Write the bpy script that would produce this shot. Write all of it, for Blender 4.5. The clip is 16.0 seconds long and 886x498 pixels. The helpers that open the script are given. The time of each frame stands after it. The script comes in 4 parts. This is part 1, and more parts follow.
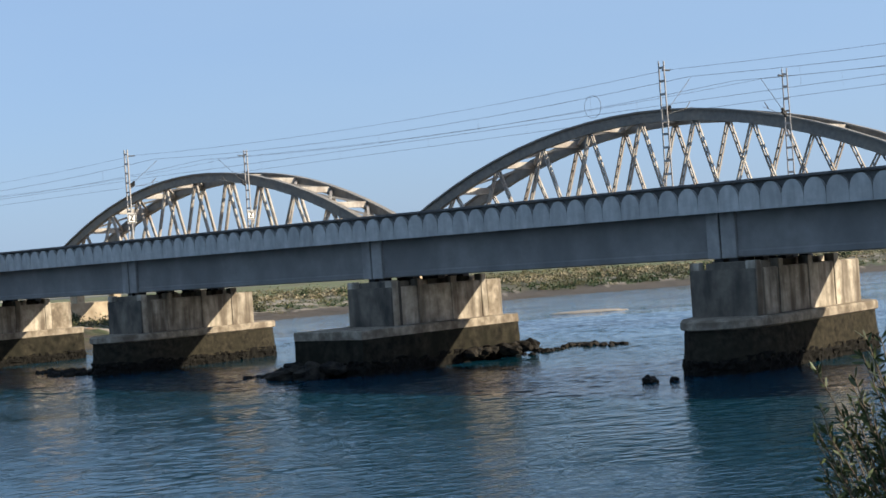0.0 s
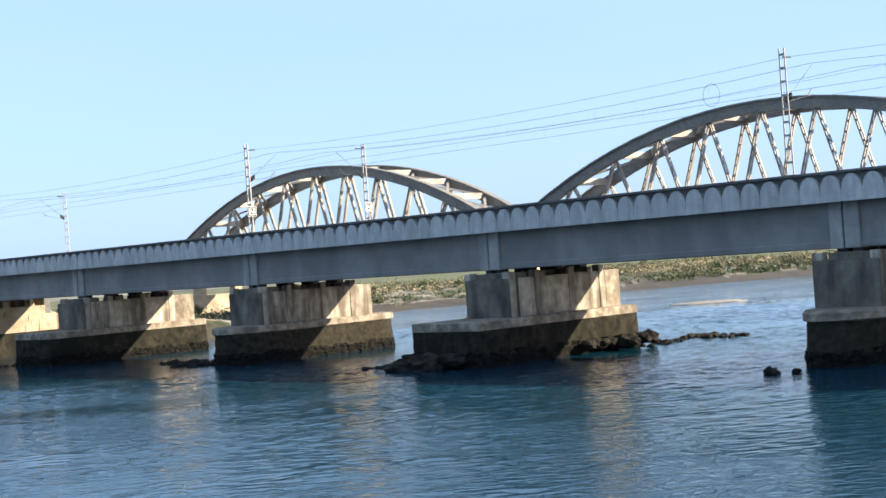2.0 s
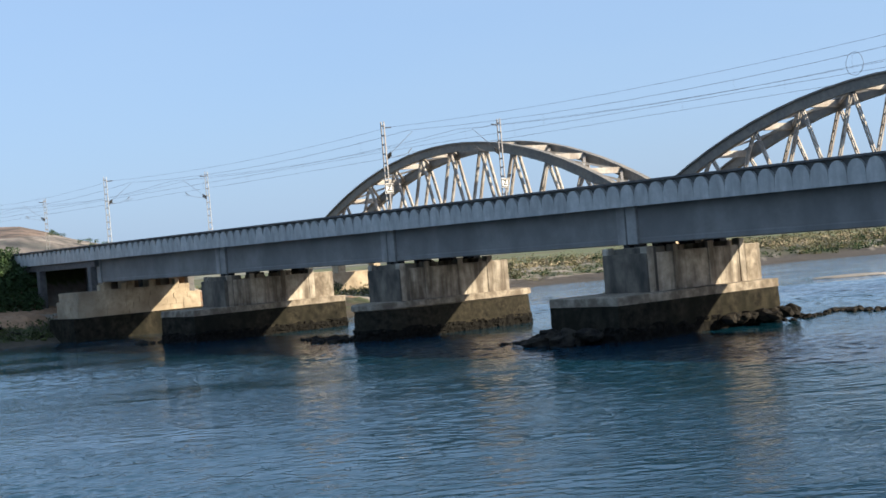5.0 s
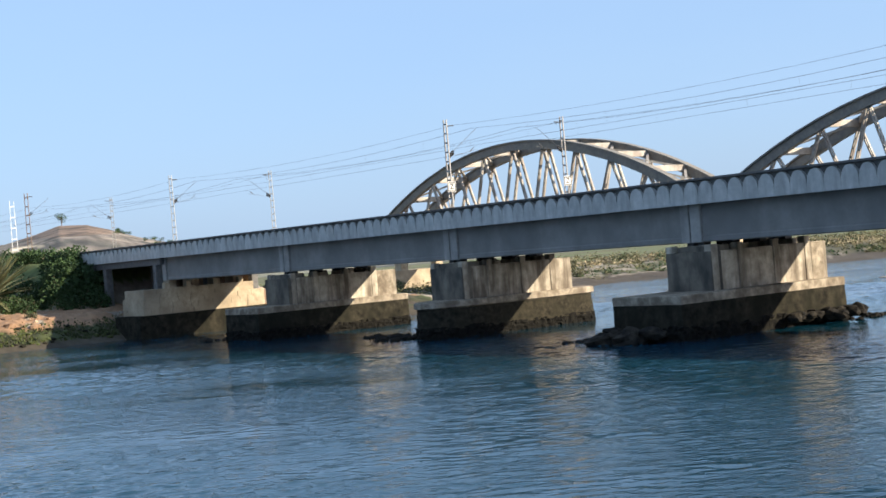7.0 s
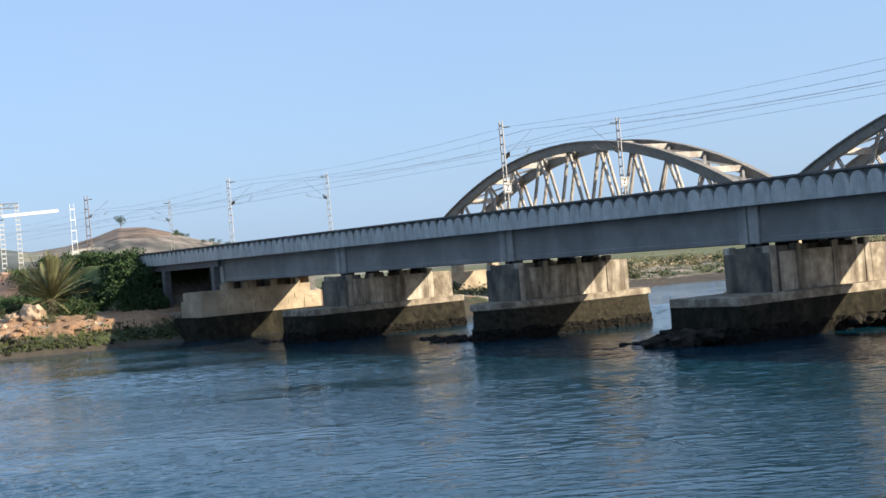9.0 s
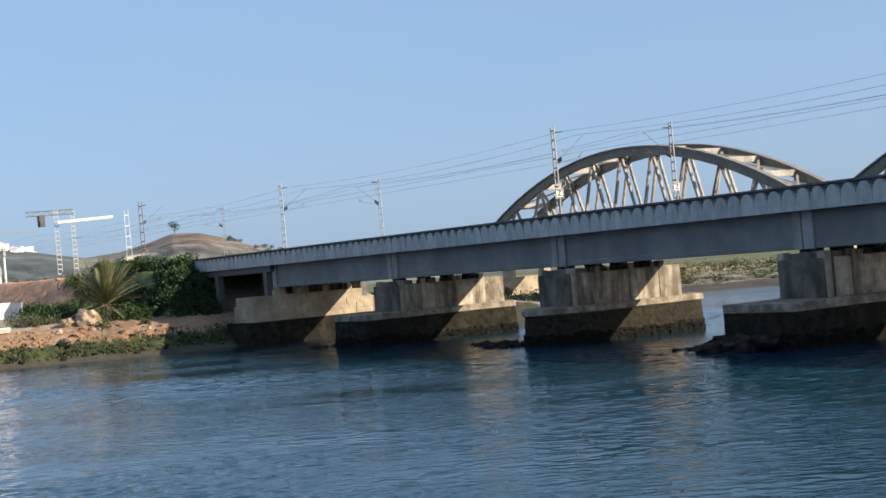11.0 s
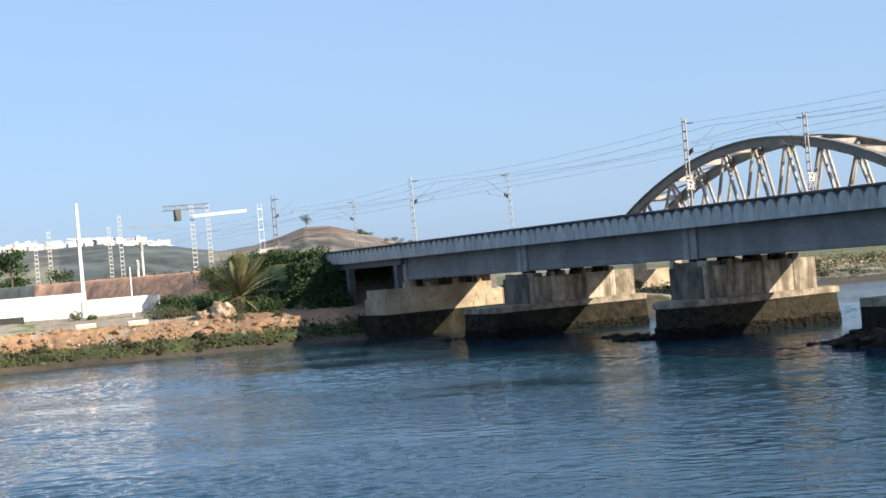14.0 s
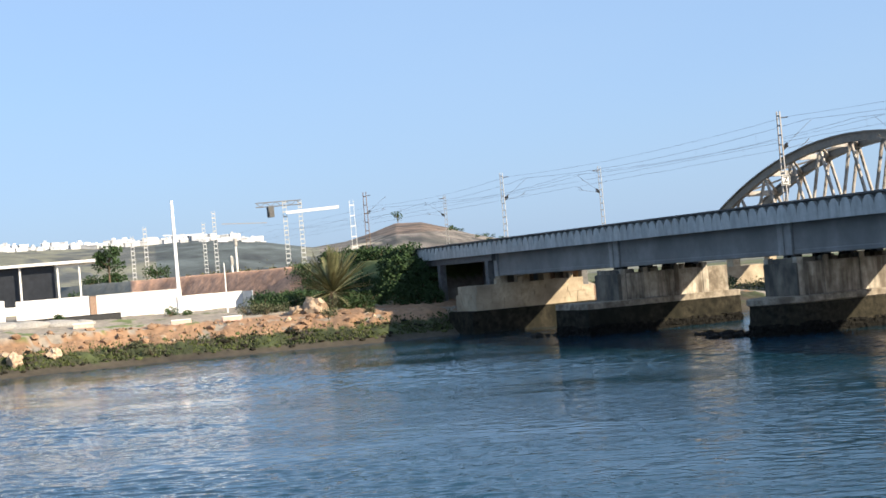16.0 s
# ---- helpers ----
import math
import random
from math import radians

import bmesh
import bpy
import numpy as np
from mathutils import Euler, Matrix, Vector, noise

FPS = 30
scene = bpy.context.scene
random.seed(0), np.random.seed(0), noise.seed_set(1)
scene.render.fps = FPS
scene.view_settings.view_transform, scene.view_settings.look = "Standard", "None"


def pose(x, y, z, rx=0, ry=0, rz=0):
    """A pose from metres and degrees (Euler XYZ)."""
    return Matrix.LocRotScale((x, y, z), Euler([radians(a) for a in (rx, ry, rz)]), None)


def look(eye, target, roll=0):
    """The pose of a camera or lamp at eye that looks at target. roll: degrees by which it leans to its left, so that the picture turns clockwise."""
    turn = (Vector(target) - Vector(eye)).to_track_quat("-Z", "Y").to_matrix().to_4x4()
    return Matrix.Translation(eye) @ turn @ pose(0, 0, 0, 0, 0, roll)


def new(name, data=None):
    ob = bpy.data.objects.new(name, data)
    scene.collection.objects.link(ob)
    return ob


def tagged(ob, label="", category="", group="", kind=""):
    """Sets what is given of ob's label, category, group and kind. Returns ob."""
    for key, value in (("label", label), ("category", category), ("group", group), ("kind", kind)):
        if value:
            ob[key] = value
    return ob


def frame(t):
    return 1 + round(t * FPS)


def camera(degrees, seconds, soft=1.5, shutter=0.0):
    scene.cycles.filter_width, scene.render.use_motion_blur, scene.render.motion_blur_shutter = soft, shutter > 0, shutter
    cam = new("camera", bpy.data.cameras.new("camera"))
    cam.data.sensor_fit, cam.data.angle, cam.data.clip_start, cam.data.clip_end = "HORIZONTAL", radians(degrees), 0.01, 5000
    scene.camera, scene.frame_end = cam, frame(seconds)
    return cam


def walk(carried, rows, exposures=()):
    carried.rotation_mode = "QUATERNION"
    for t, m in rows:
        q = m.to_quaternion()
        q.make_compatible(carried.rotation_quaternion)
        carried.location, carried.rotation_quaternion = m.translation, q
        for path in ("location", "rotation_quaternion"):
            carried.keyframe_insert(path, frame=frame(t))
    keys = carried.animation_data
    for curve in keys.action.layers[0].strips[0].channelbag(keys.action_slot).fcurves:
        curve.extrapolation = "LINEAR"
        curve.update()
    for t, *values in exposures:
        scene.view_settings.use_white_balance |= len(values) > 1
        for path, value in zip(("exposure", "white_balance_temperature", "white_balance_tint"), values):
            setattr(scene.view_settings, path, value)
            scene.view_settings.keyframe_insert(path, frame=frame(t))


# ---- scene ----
# The camera turns on the spot, on a bank a little under the deck's height.
EYE = (36.82, -62.53, 6.30)
cam = camera(33.63, 16.0, 1.6)
PATH = [
    (0.0, 41.340, 0.433, 3.871),
    (0.5, 42.068, 0.593, 3.916),
    (1.0, 43.452, 0.705, 3.893),
    (1.5, 44.835, 0.709, 3.962),
    (2.0, 45.926, 0.416, 4.154),
    (2.5, 46.971, 0.054, 4.313),
    (3.0, 48.264, -0.107, 4.546),
    (3.5, 49.417, -0.122, 4.578),
    (4.0, 50.239, -0.103, 4.643),
    (6.5, 52.893, -0.090, 4.679),
    (7.0, 53.735, 0.004, 4.706),
    (7.5, 54.505, 0.104, 4.735),
    (8.0, 55.289, 0.133, 4.731),
    (8.5, 55.659, 0.133, 4.724),
    (9.0, 55.932, 0.246, 4.777),
    (11.5, 58.961, 0.704, 4.810),
    (12.0, 60.072, 0.784, 4.825),
    (12.5, 60.681, 0.799, 4.828),
    (13.0, 61.232, 0.708, 4.834),
    (13.5, 61.997, 0.723, 4.862),
    (14.0, 63.034, 0.767, 4.865),
    (14.5, 63.796, 0.792, 4.868),
    (15.0, 64.662, 0.831, 4.838),
    (15.5, 65.650, 0.872, 4.839),
    (16.0, 66.608, 0.913, 4.850),
]
walk(cam, [(t, pose(*EYE, 90 + pitch, lean, yaw)) for t, yaw, pitch, lean in PATH],
     [(0.0, 0.83), (0.5, 0.8), (1.0, 0.93), (1.5, 1.28), (2.0, 1.47), (2.5, 1.52), (3.0, 1.36), (3.5, 1.2), (4.0, 1.03), (6.5, 0.98), (7.0, 1.13), (8.0, 1.24), (9.0, 1.05), (11.5, 0.76), (12.0, 0.93), (12.5, 1.14), (13.5, 1.1), (14.5, 0.99), (16.0, 1.03)])

# ---- light ----
SUN = Vector((1.5, 1.0, 0.81)).normalized()
world = bpy.data.worlds.new("sky")
scene.world = world
world.use_nodes = True
wn = world.node_tree.nodes
sky = wn.new("ShaderNodeTexSky")
sky.sky_type = "NISHITA"
sky.sun_disc = False
sky.sun_elevation = math.asin(SUN.z)
sky.sun_rotation = math.atan2(SUN.x, SUN.y)
sky.altitude, sky.air_density, sky.dust_density, sky.ozone_density = 500, 1.0, 2.2, 9.0
wn["Background"].inputs["Strength"].default_value = 0.113
tint = wn.new("ShaderNodeMix")
tint.data_type, tint.blend_type = "RGBA", "MULTIPLY"
tint.inputs["Factor"].default_value, tint.inputs["B"].default_value = 1.0, (1.37, 1.06, 0.95, 1)
world.node_tree.links.new(sky.outputs[0], tint.inputs["A"])
# thin even haze over the clear sky, with faint high veils
veil = wn.new("ShaderNodeTexNoise")
veil.inputs["Scale"].default_value, veil.inputs["Detail"].default_value = 3.0, 6
veil_map = wn.new("ShaderNodeMapping")
veil_map.inputs["Scale"].default_value = (1.0, 1.0, 4.0)
veil_at = wn.new("ShaderNodeTexCoord")
world.node_tree.links.new(veil_at.outputs["Generated"], veil_map.inputs["Vector"])
world.node_tree.links.new(veil_map.outputs[0], veil.inputs["Vector"])
veil_amount = wn.new("ShaderNodeMapRange")
veil_amount.inputs["From Min"].default_value, veil_amount.inputs["From Max"].default_value = 0.3, 0.75
veil_amount.inputs["To Min"].default_value, veil_amount.inputs["To Max"].default_value = 0.6, 0.76
world.node_tree.links.new(veil.outputs["Fac"], veil_amount.inputs["Value"])
haze = wn.new("ShaderNodeMix")
haze.data_type = "RGBA"
haze.inputs["B"].default_value = (2.0, 2.85, 4.0, 1)
world.node_tree.links.new(veil_amount.outputs[0], haze.inputs["Factor"])
world.node_tree.links.new(tint.outputs["Result"], haze.inputs["A"])
world.node_tree.links.new(haze.outputs["Result"], wn["Background"].inputs["Color"])
sun = new("sun", bpy.data.lights.new("sun", "SUN"))
sun.data.energy, sun.data.angle, sun.data.color = 5.0, radians(0.6), (1.0, 0.87, 0.68)
sun.matrix_world = look((0, 0, 80), Vector((0, 0, 80)) - SUN)


# ---- materials ----
def mat(name, dark, light, rough=0.8, scale=2.0, metal=0.0, bump=0.15, stretch=(1, 1, 1), stain=None, amount=0.5, stain_scale=0.4,
        stain_stretch=(1, 1, 1), vary=0.0, island=False, gloss=0.35):
    """Grain between two colours, large stains of a third, relief, and a shift from piece to piece."""
    m = bpy.data.materials.new(name)
    m.use_nodes = True
    n, l = m.node_tree.nodes, m.node_tree.links
    b = n["Principled BSDF"]
    geo = n.new("ShaderNodeNewGeometry")
    mp = n.new("ShaderNodeMapping")
    mp.inputs["Scale"].default_value = stretch
    l.new(geo.outputs["Position"], mp.inputs["Vector"])
    no = n.new("ShaderNodeTexNoise")
    no.inputs["Scale"].default_value, no.inputs["Detail"].default_value = scale, 6
    no.inputs["Roughness"].default_value = 0.65
    l.new(mp.outputs[0], no.inputs["Vector"])
    ra = n.new("ShaderNodeValToRGB")
    ra.color_ramp.elements[0].position, ra.color_ramp.elements[1].position = 0.32, 0.68
    ra.color_ramp.elements[0].color, ra.color_ramp.elements[1].color = (*dark, 1), (*light, 1)
    l.new(no.outputs["Fac"], ra.inputs[0])
    colour = ra.outputs[0]
    if stain:
        mp2 = n.new("ShaderNodeMapping")
        mp2.inputs["Scale"].default_value = stain_stretch
        l.new(geo.outputs["Position"], mp2.inputs["Vector"])
        n2 = n.new("ShaderNodeTexNoise")
        n2.inputs["Scale"].default_value, n2.inputs["Detail"].default_value = stain_scale, 5
        l.new(mp2.outputs[0], n2.inputs["Vector"])
        r2 = n.new("ShaderNodeValToRGB")
        r2.color_ramp.elements[0].position, r2.color_ramp.elements[1].position = 0.42, 0.64
        r2.color_ramp.elements[1].color = (amount, amount, amount, 1)
        l.new(n2.outputs["Fac"], r2.inputs[0])
        mx = n.new("ShaderNodeMix")
        mx.data_type = "RGBA"
        l.new(r2.outputs[0], mx.inputs["Factor"])
        l.new(colour, mx.inputs["A"])
        mx.inputs["B"].default_value = (*stain, 1)
        colour = mx.outputs["Result"]
    if vary:
        hs = n.new("ShaderNodeHueSaturation")
        src = geo.outputs["Random Per Island"]
        if not island:
            oi = n.new("ShaderNodeObjectInfo")
            src = oi.outputs["Random"]
        mr = n.new("ShaderNodeMapRange")
        mr.inputs["To Min"].default_value, mr.inputs["To Max"].default_value = 1 - vary, 1 + vary
        l.new(src, mr.inputs["Value"])
        l.new(mr.outputs[0], hs.inputs["Value"])
        l.new(colour, hs.inputs["Color"])
        colour = hs.outputs[0]
    l.new(colour, b.inputs["Base Color"])
    b.inputs["Roughness"].default_value, b.inputs["Metallic"].default_value = rough, metal
    b.inputs["Specular IOR Level"].default_value = gloss
    if bump:
        bu = n.new("ShaderNodeBump")
        bu.inputs["Strength"].default_value, bu.inputs["Distance"].default_value = bump, 0.05
        l.new(no.outputs["Fac"], bu.inputs["Height"])
        l.new(bu.outputs[0], b.inputs["Normal"])
    return m


CONCRETE = mat("deck_concrete", (0.27, 0.27, 0.26), (0.40, 0.39, 0.37), 0.85, 1.6, stain=(0.16, 0.155, 0.15), amount=0.55, stain_scale=0.5,
               stain_stretch=(1.6, 1, 0.25))
PANEL = mat("panel_concrete", (0.38, 0.39, 0.38), (0.52, 0.52, 0.50), 0.85, 2.0, stain=(0.25, 0.25, 0.24), amount=0.5, stain_scale=1.4,
            stain_stretch=(1.5, 1, 0.3), vary=0.07)
# deck concrete taken darker: part of the overhang's shade is in the colour
GIRDER = mat("shaded_girder_concrete", (0.20, 0.195, 0.185), (0.27, 0.265, 0.255), 0.85, 0.8, stain=(0.15, 0.15, 0.145), amount=0.6, stain_scale=0.35,
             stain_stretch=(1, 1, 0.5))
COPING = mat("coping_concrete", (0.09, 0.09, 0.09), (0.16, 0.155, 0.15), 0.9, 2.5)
# pier end grey: black stains, plus the end face's shade put into the colour
NOSE = mat("stained_shade_grey_concrete", (0.11, 0.097, 0.08), (0.21, 0.187, 0.15), 0.9, 1.0, stain=(0.05, 0.048, 0.045), amount=0.9, stain_scale=0.9, stain_stretch=(1, 1, 0.35), bump=0.3, gloss=0.15)
PIER = mat("pier_concrete", (0.27, 0.238, 0.19), (0.55, 0.495, 0.405), 0.9, 1.6, gloss=0.15, stain=(0.09, 0.07, 0.052), amount=0.85, stain_scale=0.95,
           stain_stretch=(1.4, 1.4, 0.22), bump=0.3)
LEDGE = mat("ledge_concrete", (0.17, 0.145, 0.11), (0.40, 0.345, 0.27), 0.9, 2.2, gloss=0.15, stain=(0.12, 0.095, 0.07), amount=0.8, stain_scale=1.2, bump=0.3)
# pier base stains, taken below their sunlit tone so the colour carries shade too
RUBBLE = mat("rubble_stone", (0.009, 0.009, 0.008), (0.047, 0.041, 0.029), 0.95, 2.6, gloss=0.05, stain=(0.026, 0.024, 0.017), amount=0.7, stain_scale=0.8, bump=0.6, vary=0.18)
ALGAE = mat("algae_and_shade_concrete", (0.009, 0.009, 0.008), (0.047, 0.042, 0.03), 0.95, 1.8, gloss=0.05, stain=(0.016, 0.016, 0.012), amount=0.85, stain_scale=0.7, stain_stretch=(1, 1, 0.5), bump=0.5)
# parapet backing, much darker than the panels that stand proud of it
RECESS = mat("dark_recess", (0.07, 0.07, 0.07), (0.13, 0.13, 0.125), 0.9, 1.5, stain=(0.2, 0.2, 0.19), amount=0.4)
WEEDSTONE = mat("weedy_stone", (0.03, 0.045, 0.012), (0.09, 0.10, 0.03), 0.85, 3.0, bump=0.5)
WET = mat("tide_stained_stone", (0.005, 0.005, 0.005), (0.019, 0.018, 0.015), 0.9, 3.0, bump=0.7, vary=0.2, gloss=0.06)
OLDSTONE = mat("old_masonry", (0.30, 0.24, 0.165), (0.52, 0.435, 0.315), 0.95, 1.6, stain=(0.14, 0.105, 0.07), amount=0.6, bump=0.4)
ROCK = mat("dark_rock", (0.006, 0.006, 0.006), (0.024, 0.022, 0.019), 0.85, gloss=0.1, scale=3.0, bump=0.8, stain=(0.06, 0.05, 0.036), amount=0.4, stain_scale=1.5)
EARTHROCK = mat("orange_earth_rock", (0.17, 0.10, 0.06), (0.32, 0.205, 0.125), 0.95, 2.5, bump=0.5, vary=0.15)
BOULDER = mat("pale_boulder", (0.28, 0.195, 0.125), (0.44, 0.34, 0.24), 0.9, 1.5, bump=0.6, vary=0.2)
RIBSTEEL = mat("dark_painted_steel", (0.13, 0.125, 0.115), (0.22, 0.205, 0.18), 0.6, 2.5, stain=(0.3, 0.26, 0.2), amount=0.35, stain_scale=0.5, bump=0.1)
STEEL = mat("painted_steel", (0.29, 0.27, 0.24), (0.43, 0.40, 0.355), 0.65, 2.5, stain=(0.14, 0.09, 0.06), amount=0.5, stain_scale=0.7, bump=0.1)
PALEGALV = mat("pale_galvanised_steel", (0.40, 0.40, 0.39), (0.54, 0.54, 0.52), 0.5, 3.0, 0.2, bump=0.05)
GALV = mat("galvanised_steel", (0.25, 0.245, 0.235), (0.37, 0.36, 0.345), 0.5, 3.0, 0.2, stain=(0.26, 0.2, 0.15), amount=0.35, stain_scale=1.1, bump=0.05)
BROWN = mat("rusted_steel", (0.13, 0.09, 0.07), (0.22, 0.16, 0.12), 0.7, 3.0, bump=0.1)
GANTRY = mat("dull_grey_steel", (0.11, 0.11, 0.11), (0.19, 0.19, 0.185), 0.6, 3.0, bump=0.05)
WHITE = mat("white_paint", (0.74, 0.73, 0.70), (0.84, 0.83, 0.80), 0.7, 0.8, stain=(0.62, 0.58, 0.52), amount=0.5, stain_scale=0.4, bump=0.05)
BLACK = mat("black_paint", (0.02, 0.02, 0.02), (0.035, 0.035, 0.035), 0.6, 4.0, bump=0)
DARKGLASS = mat("dark_cladding", (0.015, 0.017, 0.02), (0.03, 0.033, 0.04), 0.35, 1.0, bump=0)
WIRE = mat("copper_wire", (0.06, 0.06, 0.06), (0.10, 0.10, 0.10), 0.6, 4.0, 0.2, bump=0)
RED = mat("faded_red_paint", (0.48, 0.30, 0.24), (0.58, 0.42, 0.35), 0.8, 3.0)
BRICK = mat("bare_brick", (0.24, 0.155, 0.11), (0.36, 0.25, 0.18), 0.9, 4.0)
GREY = mat("grey_sheet_metal", (0.38, 0.41, 0.44), (0.5, 0.53, 0.55), 0.5, 2.0)
TOWN = mat("limewash", (0.52, 0.52, 0.52), (0.66, 0.655, 0.65), 0.9, 0.2, vary=0.35, bump=0)
WEED = mat("shore_weed", (0.02, 0.032, 0.008), (0.07, 0.085, 0.02), 0.7, 0.6, vary=0.4, island=True, bump=0)
BANKGRASS = mat("bank_grass", (0.06, 0.085, 0.02), (0.15, 0.16, 0.05), 0.8, 0.6, vary=0.3, island=True, bump=0)
LEAF = mat("shrub_leaf", (0.014, 0.036, 0.010), (0.042, 0.078, 0.022), 0.75, 0.6, vary=0.45, island=True, bump=0)
PALE_LEAF = mat("willow_leaf", (0.012, 0.024, 0.006), (0.055, 0.075, 0.018), 0.6, 3.0, vary=0.4, island=True, bump=0)
MARSH = mat("marsh_leaf", (0.05, 0.055, 0.022), (0.18, 0.16, 0.08), 0.8, 0.15, vary=0.5, island=True, bump=0)
GREYLEAF = mat("grey_shrub_leaf", (0.05, 0.06, 0.03), (0.11, 0.11, 0.06), 0.8, 0.6, vary=0.3, island=True, bump=0)
PALM = mat("palm_frond", (0.075, 0.082, 0.034), (0.19, 0.18, 0.085), 0.7, 1.5, vary=0.25, island=True, bump=0)
BARK = mat("bark", (0.10, 0.07, 0.045), (0.2, 0.15, 0.10), 0.95, 5.0, bump=0.5)
PALEGRASS = mat("dry_grass", (0.2, 0.165, 0.10), (0.36, 0.30, 0.19), 0.85, 0.3, vary=0.35, island=True, bump=0)
SAND = mat("wet_sand", (0.2, 0.18, 0.155), (0.31, 0.285, 0.25), 0.9, 2.0)
GRAVEL = mat("gravel", (0.22, 0.21, 0.19), (0.38, 0.36, 0.33), 0.95, 8.0, bump=0.5)

WATER = bpy.data.materials.new("river_water")
WATER.use_nodes = True
_n, _l = WATER.node_tree.nodes, WATER.node_tree.links
_b = _n["Principled BSDF"]
_g = _n.new("ShaderNodeNewGeometry")
_m = _n.new("ShaderNodeMapping")
_m.vector_type = "TEXTURE"
_m.inputs["Rotation"].default_value = (0, 0, radians(54))
_m.inputs["Scale"].default_value = (1.7, 0.95, 1.0)
_l.new(_g.outputs["Position"], _m.inputs["Vector"])
_w1, _w2, _w3 = (_n.new("ShaderNodeTexNoise") for _ in range(3))
for _w, _s, _d in ((_w1, 2.5, 2.5), (_w2, 0.11, 5), (_w3, 0.035, 3)):
    _w.inputs["Scale"].default_value, _w.inputs["Detail"].default_value = _s, _d
    _w.inputs["Roughness"].default_value = 0.6
    _l.new(_m.outputs[0], _w.inputs["Vector"])
_r = _n.new("ShaderNodeMapRange")
_r.inputs["From Min"].default_value, _r.inputs["From Max"].default_value = 0.40, 0.60
_r.inputs["To Min"].default_value, _r.inputs["To Max"].default_value = 0.18, 1.0
_l.new(_w2.outputs["Fac"], _r.inputs["Value"])
_mu = _n.new("ShaderNodeMath")
_mu.operation = "MULTIPLY"
_l.new(_r.outputs[0], _mu.inputs[0])
_mu.inputs[1].default_value = 0.37
_bu = _n.new("ShaderNodeBump")
_bu.inputs["Distance"].default_value = 0.26
_l.new(_mu.outputs[0], _bu.inputs["Strength"])
_l.new(_w1.outputs["Fac"], _bu.inputs["Height"])
_l.new(_bu.outputs[0], _b.inputs["Normal"])
_ra = _n.new("ShaderNodeValToRGB")
_ra.color_ramp.elements[0].color, _ra.color_ramp.elements[1].color = (0.002, 0.023, 0.042, 1), (0.005, 0.041, 0.064, 1)
_l.new(_w3.outputs["Fac"], _ra.inputs[0])
_l.new(_ra.outputs[0], _b.inputs["Base Color"])
_b.inputs["Roughness"].default_value, _b.inputs["IOR"].default_value = 0.035, 1.33

GROUND = bpy.data.materials.new("earth_and_grass")
GROUND.use_nodes = True
_n, _l = GROUND.node_tree.nodes, GROUND.node_tree.links
_b = _n["Principled BSDF"]
_b.inputs["Roughness"].default_value = 0.95
_at = _n.new("ShaderNodeAttribute")
_at.attribute_name = "soil"
_g = _n.new("ShaderNodeNewGeometry")
_n1, _n2 = _n.new("ShaderNodeTexNoise"), _n.new("ShaderNodeTexNoise")
_n1.inputs["Scale"].default_value, _n1.inputs["Detail"].default_value = 1.4, 8
_n2.inputs["Scale"].default_value, _n2.inputs["Detail"].default_value = 0.12, 5
_mr = _n.new("ShaderNodeMapRange")
_mr.inputs["From Min"].default_value, _mr.inputs["From Max"].default_value = 0.3, 0.7
_mr.inputs["To Min"].default_value, _mr.inputs["To Max"].default_value = 0.5, 1.4
_mx = _n.new("ShaderNodeMix")
_mx.data_type = "RGBA"
_mx.blend_type = "MULTIPLY"
_mx.inputs["Factor"].default_value = 1.0
_l.new(_g.outputs["Position"], _n1.inputs["Vector"])
_l.new(_g.outputs["Position"], _n2.inputs["Vector"])
_ad = _n.new("ShaderNodeMath")
_ad.operation = "ADD"
_l.new(_n1.outputs["Fac"], _ad.inputs[0])
_l.new(_n2.outputs["Fac"], _ad.inputs[1])
_ha = _n.new("ShaderNodeMath")
_ha.operation = "MULTIPLY"
_ha.inputs[1].default_value = 0.5
_l.new(_ad.outputs[0], _ha.inputs[0])
_l.new(_ha.outputs[0], _mr.inputs["Value"])
_l.new(_at.outputs["Color"], _mx.inputs["A"])
_l.new(_mr.outputs[0], _mx.inputs["B"])
_l.new(_mx.outputs["Result"], _b.inputs["Base Color"])
_bu = _n.new("ShaderNodeBump")
_bu.inputs["Strength"].default_value, _bu.inputs["Distance"].default_value = 0.6, 0.15
_l.new(_n1.outputs["Fac"], _bu.inputs["Height"])
_l.new(_bu.outputs[0], _b.inputs["Normal"])


# ---- mesh helpers ----
def part(name, bm, material, parent=None, label="", smooth=False):
    me = bpy.data.meshes.new(name)
    bm.to_mesh(me)
    bm.free()
    me.materials.append(material)
    if smooth:
        for p in me.polygons:
            p.use_smooth = True
    ob = new(name, me)
    ob.parent = parent
    if label:
        ob["label"] = label
    return ob


def shared(name, me, parent, m):
    ob = new(name, me)
    ob.parent = parent
    ob.matrix_basis = m
    return ob


def thing(name, at, label, category, group="", kind="", turn=0.0):
    return tagged(_placed(new(name), at, turn), label, category, group, kind)


def _placed(ob, at, turn):
    ob.matrix_basis = pose(*at, 0, 0, turn)
    return ob


def box(bm, lo, hi, bevel=0.0):
    vs = [bm.verts.new((x, y, z)) for x in (lo[0], hi[0]) for y in (lo[1], hi[1]) for z in (lo[2], hi[2])]
    fs = [bm.faces.new([vs[i] for i in q]) for q in ((0, 1, 3, 2), (4, 6, 7, 5), (0, 4, 5, 1), (2, 3, 7, 6), (0, 2, 6, 4), (1, 5, 7, 3))]
    if bevel:
        es = {e for f in fs for e in f.edges}
        bmesh.ops.bevel(bm, geom=list(es), offset=bevel, segments=2, affect="EDGES")
